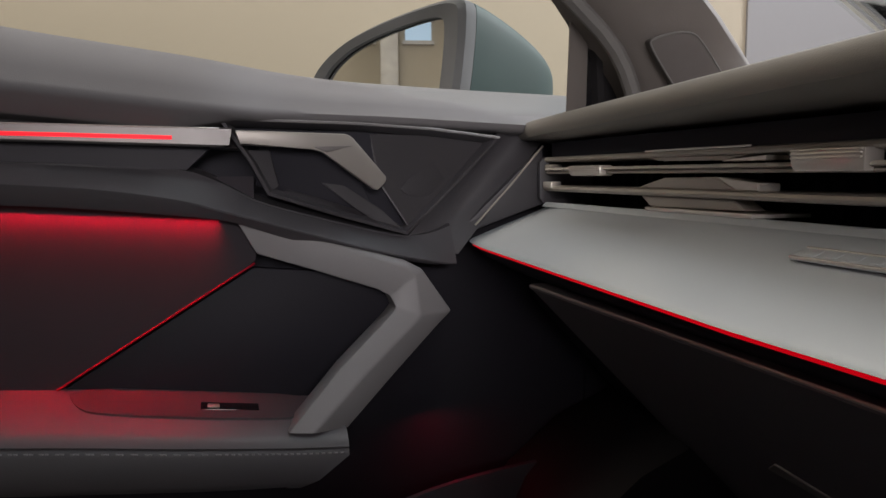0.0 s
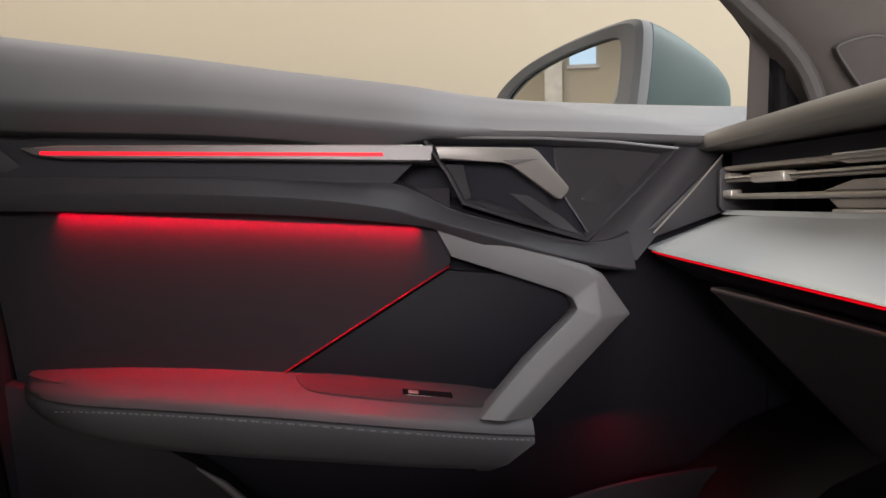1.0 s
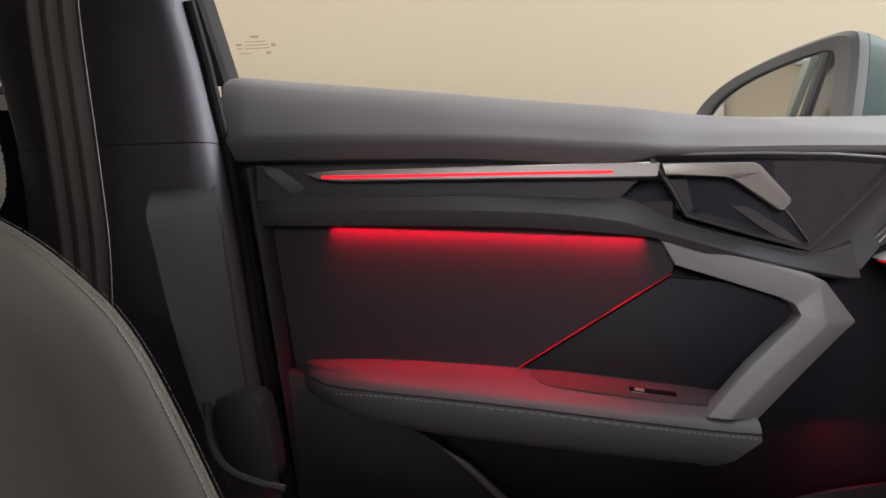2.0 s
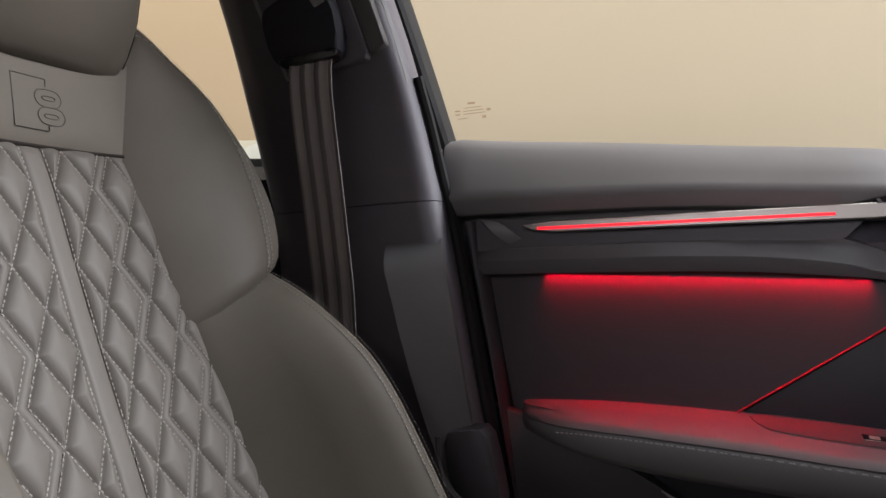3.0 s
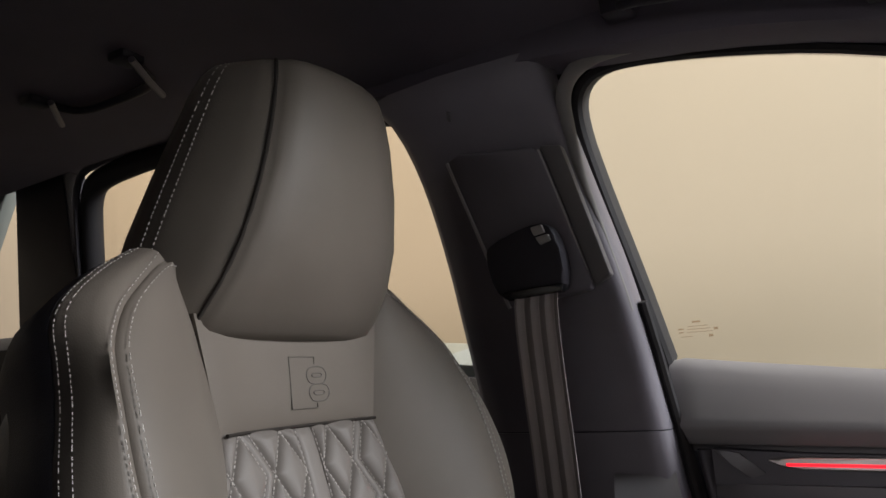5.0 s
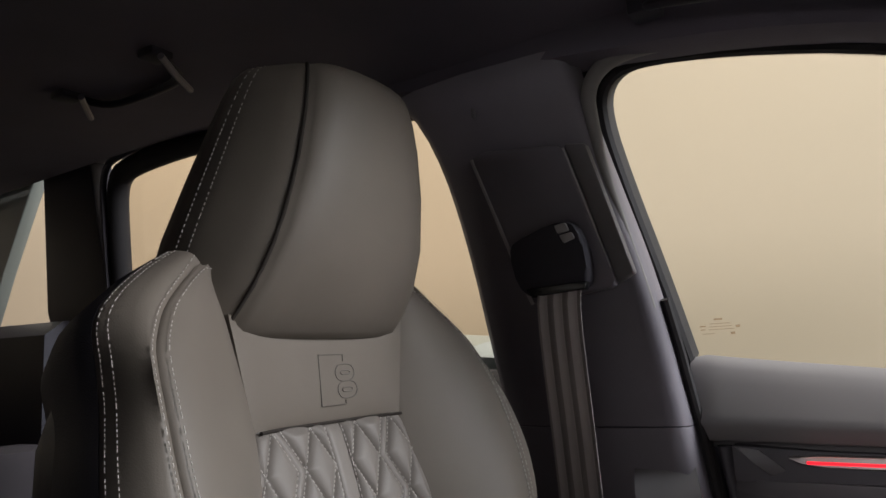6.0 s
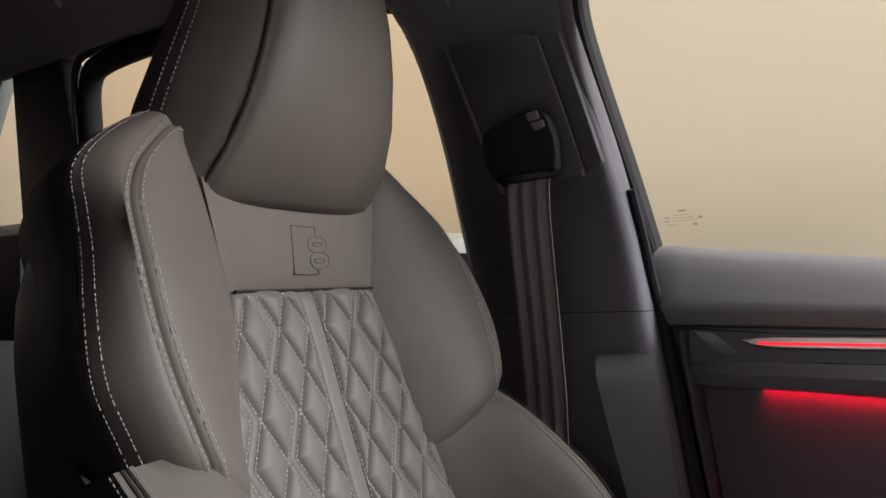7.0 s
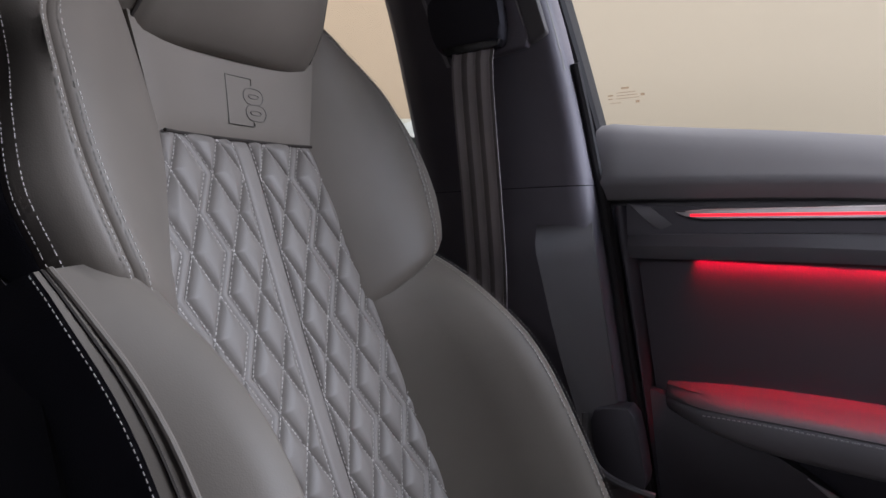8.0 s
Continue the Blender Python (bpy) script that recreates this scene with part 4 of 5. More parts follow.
def body():
    # flocked seal round the front door opening
    d = thing("door_opening_seal", "grey flocked seal round the door opening", "door seal", at=(-0.4, 0.6, 0.9))
    # Lower run of the grey seal, coloured black for the weaker light there.
    part("lower_lip", tube([(b_front(z) + 0.006, b_in(z) + 0.034, z) for z in (0.38, 0.5, 0.6, 0.7, 0.8, 0.915, 1.0, 1.06)], 0.006, 8), RUBBER, d, "lower run of the seal, black for its weaker light")
    line = smooth_line([(b_front(z) - 0.006, b_in(z) + 0.014, z) for z in (1.05, 1.09, 1.15, 1.215)] + [(b_front(1.262), b_in(1.262) + 0.021, 1.262)] + [(-0.484, 0.562, 1.300), (-0.462, 0.553, 1.324), (-0.420, 0.548, 1.332), (-0.316, 0.550, 1.322), (-0.188, 0.558, 1.296), (-0.08, 0.575, 1.258)], 2)
    part("seal_lip", tube(line, [0.0042 + 0.0053 * min(1, max(0, i - 8) / 8) for i in range(len(line))], 10, 1.0), SEALGREY, d, "grey flocked sealing lip")
    part("front_lip", tube(smooth_line([(-0.08, 0.575, 1.258), (0.0, 0.592, 1.225), (0.20, 0.652, 1.11), (0.350, 0.692, 1.010), (0.430, 0.706, 0.950), (0.458, 0.720, 0.870)], 2), 0.0085, 8), SEALGREY, d, "grey flocked lip")
    # headlining
    def roof(u, v):
        x, y = lerp(-2.3, -0.14, u), lerp(-0.60, 0.56, v)
        q = abs(2 * v - 1)
        front = max(0, x + 0.35) * 0.23
        z = 1.392 - 0.045 * q ** 4 - 0.012 * q ** 20 - front + 0.012 * math.sin(min(1, max(0, -x / 2)) * math.pi)
        if x < -0.6:
            z += 0.055 * min(1, (-0.6 - x) / 0.5) * q ** 6
        return (x, y, z)
    tagged(part("headliner", sheet(roof, 40, 24, 0.03, (0, 0, 1)), LINING), "black fabric car headliner", "headliner", kind="structure")
    rail = thing("roof_rail_trim", "black roof rail trim above the doors", "roof trim", at=(-1.0, 0.58, 1.34))
    pts = [(0.02, 0.578, 1.225), (-0.188, 0.556, 1.292), (-0.316, 0.546, 1.318), (-0.42, 0.544, 1.330), (-0.56, 0.545, 1.345), (-0.72, 0.560, 1.350), (-0.9, 0.575, 1.41), (-1.25, 0.60, 1.43), (-1.55, 0.595, 1.435), (-2.1, 0.57, 1.44)]
    part("cover", loft([[(x, y - 0.02, z - 0.004), (x, y + 0.002, z - 0.008), (x, y + 0.06, z + 0.004), (x, y + 0.06, z + 0.07), (x, y - 0.03, z + 0.05)] for x, y, z in smooth_line(pts, 1)]), LINING, rail)
    # front pillar trim with the tweeter grille
    a = thing("front_pillar_trim", "grey front pillar trim with a speaker grille", "pillar trim", at=(0.5, 0.72, 0.92))
    line = smooth_line([(0.545, 0.720, 0.885), (0.435, 0.680, 1.0), (0.22, 0.622, 1.135), (-0.10, 0.540, 1.315)], 2)
    def ap(t):
        k = t * (len(line) - 1)
        i = min(int(k), len(line) - 2)
        return line[i].lerp(line[i + 1], k - i)
    rings = []
    for i in range(13):
        p = ap(i / 12)
        w = lerp(1.0, 0.55, i / 12)
        rings.append([p + Vector(q) * w for q in ((-0.068, 0.055, -0.01), (-0.064, 0.02, -0.005), (-0.05, 0.0, 0.0), (-0.01, -0.012, 0.0), (0.082, -0.010, 0.0), (0.097, 0.002, 0.004), (0.102, 0.03, 0.006), (0.0, 0.07, 0.0))])
    part("cover", loft(rings), CLOTH, a, "grey cloth pillar cover", 50)
    def onp(u, v, e):
        p = Vector((0.500, 0.692, 0.93)) + Vector((-1.0, -0.33, 0.95)) * v + Vector((1, 0.02, 0)) * u
        return p + Vector((0.0, -1, -0.2)) * e
    mesh_edge = smooth_flat([(-0.032, -0.03), (0.036, -0.03), (0.036, 0.036), (0.026, 0.046), (-0.024, 0.036), (-0.032, 0.028)], 2)
    grille = part("speaker_grille", prism(mesh_edge, onp, -0.006, 0.003, 0.001), GRILLE, a, "brown-grey mesh speaker grille")
    part("grille_rim", tube([onp(p, q, 0.003) for p, q in mesh_edge + mesh_edge[:1]], 0.0011, 6), SEALGREY, grille, "thin paler rim")
    # dark filler between glass and pillar
    q = thing("window_corner_trim", "black triangular trim at the window corner", "window trim", at=(0.42, 0.74, 0.9))
    part("plate", prism([(0.389, 0.985), (0.399, 0.895), (0.466, 0.895), (0.421, 0.955), (0.371, 1.02)], lambda s, z, e: (s, glass_y(z) + e, z), -0.004, 0.006, 0.001), GLOSS, q, "black glossy plate")
    part("post", prism([(0.375, 1.000), (0.390, 0.895), (0.413, 0.895), (0.395, 1.000)], lambda s, z, e: (s, glass_y(z) + e, z), -0.008, -0.0045, 0.001), CLOTH, q, "grey seal post")


body()


def rear_side():
    """Rear door, its windows and the panel behind, seen past the seat."""
    d = thing("rear_door", "rear car door with dark trim and a tinted window", "car door", at=(-1.1, 0.75, 0.6))
    def gy(z):
        return 0.752 - 0.30 * (z - 1.0)
    # inner belt: sill outside with window light in its paint, dark trim inside
    part("outer_sill", loft([[(x, 0.81, z - 0.06), (x, 0.762, z - 0.06), (x, 0.766, z - 0.010), (x, 0.800, z + 0.022), (x, 0.81, z + 0.020)] for x, z in ((-0.60, 0.998), (-1.2, 1.06), (-2.2, 1.13))]), SILL, d, "teal outer sill with window light in its tone")
    part("upper_trim", loft([[(x, 0.76, z), (x, 0.72, z), (x, 0.70, z - 0.02), (x, 0.69, z - 0.10), (x, 0.72, z - 0.5), (x, 0.76, z - 0.5)] for x, z in ((-0.60, 0.972), (-1.2, 1.03), (-1.75, 1.08))]), BLACK, d, "dark padded rear door trim", 30)
    hole = smooth_flat([(-0.66, 0.99), (-0.67, 1.20), (-0.70, 1.345), (-0.78, 1.375), (-1.0, 1.40), (-1.25, 1.41), (-1.42, 1.400), (-1.475, 1.385), (-1.505, 1.30), (-1.56, 1.10), (-1.4, 1.05)], 2)
    g = part("window_glass", prism(hole, lambda a, b, e: (a, gy(b) + 0.012 + e, b), 0.0, 0.004), GLASS_REAR, d, "tinted rear window glass")
    g.visible_shadow = False
    edge = smooth_line([(a, gy(b), b) for a, b in ((-0.655, 0.97), (-0.665, 1.20), (-0.695, 1.345), (-0.78, 1.380), (-1.0, 1.405), (-1.25, 1.415), (-1.42, 1.408), (-1.485, 1.392), (-1.52, 1.30), (-1.585, 1.08))], 2)
    part("window_frame", tube(edge, 0.022, 10), RUBBER, d, "black rear window frame")
    part("frame_lip", tube([p + Vector((-0.010, -0.026, 0.016)) for p in edge[14:]], 0.007, 8), CARD, d, "grey flocked sealing lip")
    part("lock_pin", tube([(-1.50, 0.70, 1.10), (-1.505, 0.695, 1.16)], 0.006, 8), BLACK, d)
    # panel behind the rear door: window post, small rear window
    c = thing("rear_pillar_trim", "black rear pillar trim with a small side window", "pillar trim", at=(-1.8, 0.7, 0.6))
    part("post", prism([(-1.53, 1.43), (-1.66, 1.45), (-1.70, 1.43), (-1.815, 1.15), (-1.80, 0.5), (-1.56, 0.5), (-1.60, 1.10)], lambda a, b, e: (a, gy(b) - 0.02 + e, b), 0.0, 0.05, 0.006), BLACK, c, "black window post")
    part("sill", loft([[(x, 0.80, z), (x, 0.66, z), (x, 0.62, z - 0.03), (x, 0.62, z - 0.5), (x, 0.80, z - 0.5)] for x, z in ((-1.70, 1.125), (-2.5, 1.14))]), BLACK, c)
    part("rear_post", prism([(-1.79, 1.45), (-2.02, 1.262), (-2.20, 1.10), (-2.35, 1.10), (-2.35, 1.45)], lambda a, b, e: (a, gy(b) + 0.02 + e, b), 0.0, 0.03, 0.003), SILL, c, "window edge in the lit-toned body paint")
    r = thing("rear_headrest", "dark grey leather headrest of the rear bench", "headrest", at=(-1.55, 0.36, 1.0))
    rings = []
    for i in range(9):
        f = i / 8
        z = lerp(0.93, 1.145, f)
        k = math.sqrt(max(0.02, 1 - max(0, (f - 0.55) / 0.46) ** 2))
        rings.append([(-1.55 + 0.06 * k * math.copysign(abs(math.cos(a)) ** 0.6, math.cos(a)), 0.31 + 0.115 * lerp(0.7, 1, k) * math.copysign(abs(math.sin(a)) ** 0.6, math.sin(a)), z) for a in [2 * math.pi * j / 20 for j in range(20)]])
    part("cushion", loft(rings), LEATHER_DARK, r, "dark leather headrest cushion", 60)
    for s in (-0.05, 0.05):
        part("post", tube([(-1.55, 0.31 + s, 0.80), (-1.55, 0.31 + s, 0.94)], 0.006, 8), CHROME, r)
    # grab handles under the roof
    for pts, lab in (([(-0.392, 0.505, 1.352), (-0.385, 0.485, 1.344), (-0.370, 0.478, 1.340), (-0.28, 0.480, 1.325), (-0.18, 0.495, 1.300), (-0.16, 0.515, 1.302)], "black roof grab handle above the front door"), ([(-0.955, 0.335, 1.402), (-0.965, 0.360, 1.393), (-0.980, 0.392, 1.390), (-1.06, 0.40, 1.392), (-1.150, 0.392, 1.390), (-1.165, 0.345, 1.402)], "black roof grab handle above the rear door")):
        h = thing("grab_handle", lab, "grab handle", "roof grab handles", pts[0])
        part("bow", tube(smooth_line(pts, 2), 0.007, 10, 0.8), BLACK, h)
        if "rear" in lab:
            # Two short strips, added where the handle shows glints.
            for arm in ([(-0.935, 0.324, 1.387), (-0.965, 0.372, 1.383), (-0.993, 0.415, 1.385)], [(-1.130, 0.341, 1.387), (-1.165, 0.372, 1.384), (-1.192, 0.395, 1.385)]):
                part("glint_strip", tube(arm, 0.0045, 8), PILLAR, h, "strip standing in for a glint on the handle")
        for p in (pts[0], pts[-1]):
            part("hinge_cap", box(p[0] - 0.016, p[0] + 0.016, p[1] - 0.02, p[1] + 0.012, p[2] - 0.012, p[2] + 0.012, 0.004), BLACK, h)


rear_side()


def shell():
    """The rest of the cabin, so that light enters through its windows alone, and two unseen light blockers."""
    d = thing("car_body", "closed steel body and floor of the car", "car body", at=(-0.6, 0, 0.2))
    part("floor_pan", box(-2.3, 0.95, -0.85, 0.85, 0.18, 0.24), LINING, d, "black carpeted floor")
    part("kick_panel", box(0.44, 0.75, 0.796, 0.812, 0.24, 0.90), BLACK, d, "black footwell side panel")
    part("firewall", box(0.72, 0.95, -0.85, 0.85, 0.24, 0.90), BLACK, d)
    part("driver_side", box(-2.3, 0.95, -0.85, -0.77, 0.24, 0.95), CARD, d)
    part("gap_filler", box(-0.48, -0.37, 0.790, 0.812, 0.30, 0.98), BLACK, d, "black filler behind the door gap")
    part("outer_skin", box(-2.3, 0.95, 0.815, 0.85, 0.24, 0.90), PAINT, d, "teal-grey outer door skin")
    part("tailgate", box(-2.4, -2.3, -0.85, 0.85, 0.24, 1.02), BLACK, d)
    part("tailgate_frame", box(-2.4, -2.3, -0.60, 0.60, 1.40, 1.50), BLACK, d)
    # Unseen block added to keep driver-side light off the seat.
    part("seat_light_blocker", box(-1.2, -0.34, -0.72, -0.345, 0.24, 1.32, 0.04), BLACK, d, "unseen dark block shading the seat from the driver side")
    # Unseen box added to shut out side light towards the rear.
    part("rear_light_blocker", box(-2.3, -0.95, -0.80, -0.72, 0.95, 1.45), PILLAR, d)
    part("roof_skin", box(-2.4, -0.20, -0.60, 0.60, 1.50, 1.53), PAINT, d, "teal-grey roof skin")
    part("rear_bench", box(-1.75, -1.62, -0.6, 0.62, 0.24, 0.88, 0.03), FABRIC, d, "dark rear bench back")
    for x in (-1.75, 0.55):
        for y in (-0.72, 0.62):
            part("wheel", loft([[(x + r * math.cos(a), y + o, 0.30 + r * math.sin(a)) for a in [2 * math.pi * k / 24 for k in range(24)]] for r, o in ((0.20, 0.0), (0.29, 0.0), (0.30, 0.02), (0.30, 0.16), (0.29, 0.18), (0.20, 0.18))]), RUBBER, d, "black tyre")


def windscreen():
    w = thing("windscreen", "clear laminated car windscreen", "windscreen", at=(0.4, 0, 1.1))
    g = part("glass", sheet(lambda u, v: (lerp(0.88, -0.16, v) - 0.06 * (2 * u - 1) ** 2 * (1 - v), lerp(-0.66, 0.66, u) * lerp(1.0, 0.88, v), lerp(0.905, 1.40, v)), 12, 8, 0.005, (0, 0, 1)), GLASS, w)
    g.visible_shadow = False


windscreen()
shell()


# ---------------------------------------------------------------- passenger seat
SY = 0.296


def plane_x(z):
    return -0.65 + (0.951 - z) * 0.362


def SP(o, z, d=0.0):
    """A point of the backrest: o across from its middle, z its height on the face, d out of the face."""
    return Vector((plane_x(z) + 0.94 * d, SY + o, z + 0.34 * d))


def quilt_half(z):
    return table(z, [(0.45, 0.150), (0.60, 0.146), (0.78, 0.126), (0.87, 0.108), (0.953, 0.094)])


def quilt_near(z):
    return table(z, [(0.45, 0.172), (0.60, 0.168), (0.78, 0.146), (0.87, 0.122), (0.953, 0.095)])


def seat():
    d = thing("passenger_seat", "grey leather sports seat with diamond quilting and pale stitching", "car seat", at=(-0.55, SY, 0.24))
    face_n = (0.94, 0, 0.34)
    # the quilting: zigzag seams on either side of a plain middle channel, some of them doubled into bands
    PITCH, NODE, WIDE, CHANNEL = 0.0668, 0.7835, 0.0190, 0.0112
    BAND_A, BAND_B = 0.0102, 0.0112
    def wave(z):
        """0 at the heights where the seams come closest to the channel, 1 half way between."""
        f = ((z - NODE) / PITCH) % 1.0
        return 1 - abs(2 * f - 1)
    def seams(z):
        t, c, w = wave(z), CHANNEL, WIDE
        e = c + 4 * w + BAND_A
        k = e + BAND_B
        return [c, c + w * t, c + 2 * w - w * t, c + 2 * w + w * t, c + 2 * w + w * t + BAND_A, e - w * t, e + w * t, k + w * t, k + 2 * w - w * t, k + 2 * w + w * t]
    def puff(o, z):
        """Height of the padding over the seams."""
        a = abs(o)
        rows = seams(z)
        if a < CHANNEL:
            return 0.0045 * (1 - math.exp(-(CHANNEL - a) / 0.0022))
        slant = 0.869
        d = min(a - CHANNEL if i == 0 else abs(a - r) * slant for i, r in enumerate(rows))
        in_band = rows[3] < a < rows[4] or rows[6] < a < rows[7]
        high, roll = (0.0040, 0.0045) if in_band else (0.0080, 0.0120)
        q = min(1.0, d / roll)
        return high * math.sqrt(max(0.0, 1 - (1 - q) ** 2)) + (0.0 if in_band else 0.0012 * min(1.0, d / 0.016))
    def hollow(z):
        return table(z, [(0.47, -0.004), (0.65, -0.006), (0.715, -0.0055), (0.78, -0.0045), (0.85, -0.002), (0.92, 0.001), (0.955, 0.0)])
    def bed(o, z):
        return -0.0045 + hollow(z) + 0.006 * (o / (quilt_half(z) if o > 0 else quilt_near(z))) ** 2
    def quilt(u, v):
        z = lerp(0.47, 0.953, v)
        o = (2 * u - 1) * (quilt_half(z) if u > 0.5 else quilt_near(z))
        rim = min(1, (1 - abs(2 * u - 1)) / 0.12) * min(1, (1 - v) / 0.02)
        return SP(o, z, bed(o, z) + puff(o, z) * rim ** 0.5)
    q = part("quilted_panel", sheet(quilt, 236, 420, 0.02, (-0.94, 0, -0.34)), QUILT, d, "grey diamond-quilted leather middle panel", 80)
    bm = bmesh.new()
    for sgn in (-1, 1):
        for k in range(10):
            run = []
            for i in range(290):
                z = lerp(0.475, 0.951, i / 289)
                a = seams(z)[k]
                inside = a < (quilt_half(z) if sgn > 0 else quilt_near(z)) - 0.003
                if inside:
                    run.append(SP(sgn * a, z, bed(sgn * a, z)))
                if run and (not inside or i == 289):
                    if len(run) > 3:
                        stitches(run, face_n, 0.0029, 0.0016, 0.00040, 0.0028, bm)
                    run = []
    part("stitching", bm, THREAD, q, "pale contrast stitching", kind="stuff")
    # plain panel with the embossed emblem
    def px(z):
        return -0.6525 - (z - 0.951) * 0.08
    def upper(u, v):
        z = lerp(0.948, 1.045, v)
        hw = table(z, [(0.948, 0.096), (1.045, 0.116)])
        o = (2 * u - 1) * hw
        bul = 0.006 * (1 - abs(2 * v - 1) ** 4) * (1 - abs(2 * u - 1) ** 8)
        return (px(z) + bul - 0.004 + 0.01 * (2 * u - 1) ** 4, SY + o, z)
    e = part("emblem_panel", sheet(upper, 24, 14, 0.03, (-1, 0, 0)), LEATHER, d, "plain grey leather panel with an embossed mark", 80)
    def em(a, b, t):
        return (px(b) + 0.0022 + t, SY + a, b)
    fx = [(0.021, 1.005), (0.021, 1.0115), (-0.012, 1.0115), (-0.012, 0.966), (0.021, 0.966), (0.021, 0.970)]
    part("emblem_frame", tube([em(a, b, 0) for a, b in fx], 0.0006, 6), EMBOSS, e, "embossed square outline")
    for o0, o1, z0, z1 in ((0.0095, 0.0360, 0.9870, 1.0025), (0.0115, 0.0385, 0.9715, 0.9870), (0.0165, 0.0300, 0.9930, 0.9968), (0.0175, 0.0320, 0.9772, 0.9812)):
        r = min(0.005, (z1 - z0) * 0.45)
        loop = smooth_flat([(o0 + r, z0), (o1 - r, z0), (o1, z0 + r), (o1, z1 - r), (o1 - r, z1), (o0 + r, z1), (o0, z1 - r), (o0, z0 + r)], 1)
        part("emblem_mark", tube([em(a, b, 0) for a, b in loop + loop[:1]], 0.0006, 6), EMBOSS, e, "embossed rounded shape")
    # shoulder bolsters
    def shoulder(sgn, name):
        rings = []
        seam_in, seam_out, seam_back, seam_edge, sides = [], [], [], [], []
        n = 30
        for i in range(n + 1):
            z = lerp(0.822, 1.088, i / n)
            f = max(0.0, (z - 1.03) / 0.058)
            a = table(z, [(0.82, 0.116 if sgn > 0 else 0.134), (0.87, 0.106 if sgn > 0 else 0.119), (0.951, 0.094), (1.03, 0.110), (1.06, 0.119), (1.088, 0.128)])
            b = table(z, [(0.82, 0.188), (0.85, 0.201), (0.90, 0.211), (0.95, 0.211), (1.0, 0.203), (1.02, 0.193), (1.036, 0.182), (1.05, 0.169), (1.065, 0.155), (1.078, 0.144), (1.088, 0.136)])
            c = table(z, [(0.82, 0.228), (0.835, 0.240), (0.86, 0.250), (0.89, 0.257), (0.935, 0.250), (0.97, 0.239), (1.0, 0.228), (1.035, 0.211), (1.07, 0.178), (1.088, 0.150)]) - (0.0180 * math.exp(-((z - 1.022) / 0.042) ** 2) if sgn > 0 else 0.0)
            db = table(z, [(0.82, 0.048), (0.86, 0.054), (0.95, 0.055), (1.0, 0.048), (1.04, 0.040), (1.088, 0.034)])
            dc = table(z, [(0.82, 0.030), (0.86, 0.038), (0.935, 0.038), (1.0, 0.026), (1.04, 0.018), (1.088, 0.020)])
            if sgn < 0:
                turn = min(1.0, max(0.0, (1.062 - z) / 0.09))
                turn *= turn * (3 - 2 * turn)
                c, dc = c - 0.013 * turn ** 2 + 0.010 * math.exp(-((z - 1.045) / 0.028) ** 2), dc - 0.022 * turn
            da = table(z, [(0.82, 0.0), (0.951, 0.0), (1.03, 0.018), (1.088, 0.030)])
            k = 1 - 0.8 * (i / n) ** 8
            def roll(t):
                """Depth of the outer panel, from the seam (0) to the outer edge (1)."""
                if sgn > 0:
                    return table(t, [(0.0, db), (0.38, lerp(db, dc, 0.17) + 0.0035), (0.6, lerp(db, dc, 0.42) + 0.005), (0.8, lerp(db, dc, 0.75) + 0.004), (1.0, dc)])
                return db - (db - dc) * t ** 2.3 + 0.004 * math.sin(math.pi * t)
            def sec(o, dd):
                slant = (0.045 * (1 - i / n) ** 2 + 0.024 * (i / n) ** 8) * min(1, max(0, (c - o) / (c - a)))
                return SP(sgn * o, z - slant, dd - (0.022 if i == 0 else 0.004 if i == 1 else 0.0))
            ring = [sec(a - 0.012, da - 0.03), sec(a - 0.004, da - 0.004), sec(a + 0.006, da + 0.006), sec(lerp(a, b, 0.35), lerp(da, db, 0.48) + 0.006), sec(lerp(a, b, 0.7), lerp(da, db, 0.82) + 0.006), sec(b - 0.006 * k, db + 0.0025 * k), sec(b - 0.0012 * k, db + 0.0006), sec(b, db - 0.0022 * k), sec(b + 0.0012 * k, db + 0.0002), sec(b + 0.006 * k, db + 0.001),
                    sec(lerp(b, c, 0.38), roll(0.38)), sec(lerp(b, c, 0.6), roll(0.6)), sec(lerp(b, c, 0.8), roll(0.8)), sec(lerp(b, c, 0.92), roll(0.92)), sec(c, dc), sec(c - 0.012, dc - 0.03), sec(c - 0.03, -0.08), sec(a, -0.09)]
            rings.append(ring)
            sides.append([sec(c - 0.006, dc - 0.010), sec(c + 0.0005, dc - 0.0005), sec(c + 0.004, dc - 0.015), sec(c + 0.001, dc - 0.05), sec(c - 0.02, -0.09), sec(a, -0.10), sec(c - 0.035, -0.085)])
            seam_in.append((sec(b - 0.0055, db + 0.0026), sec(b + 0.0055, db + 0.0010)))
            seam_out.append(sec(c - 0.003, dc + 0.0025) if sgn > 0 else sec(lerp(b, c, 0.96), roll(0.96)))
            seam_edge.append(sec(lerp(b, c, 0.8), roll(0.8)) if sgn > 0 else sec(lerp(b, c, 0.86), roll(0.86)))
            seam_back.append(sec(c + 0.0035, dc - 0.010))
        o = part(name, loft(rings), LEATHER, d, "grey leather shoulder bolster", 60)
        part("side_panel", loft(sides), FLANK, o, "black leather outer side", 60)
        bm = bmesh.new()
        for j in (0, 1):
            stitches([p[j] for p in seam_in], (0.94, 0.2 * sgn * (1 if j else -0.3), 0.34), 0.0028, 0.0017, 0.00030, 0.0017 if sgn > 0 else 0.0024, bm)
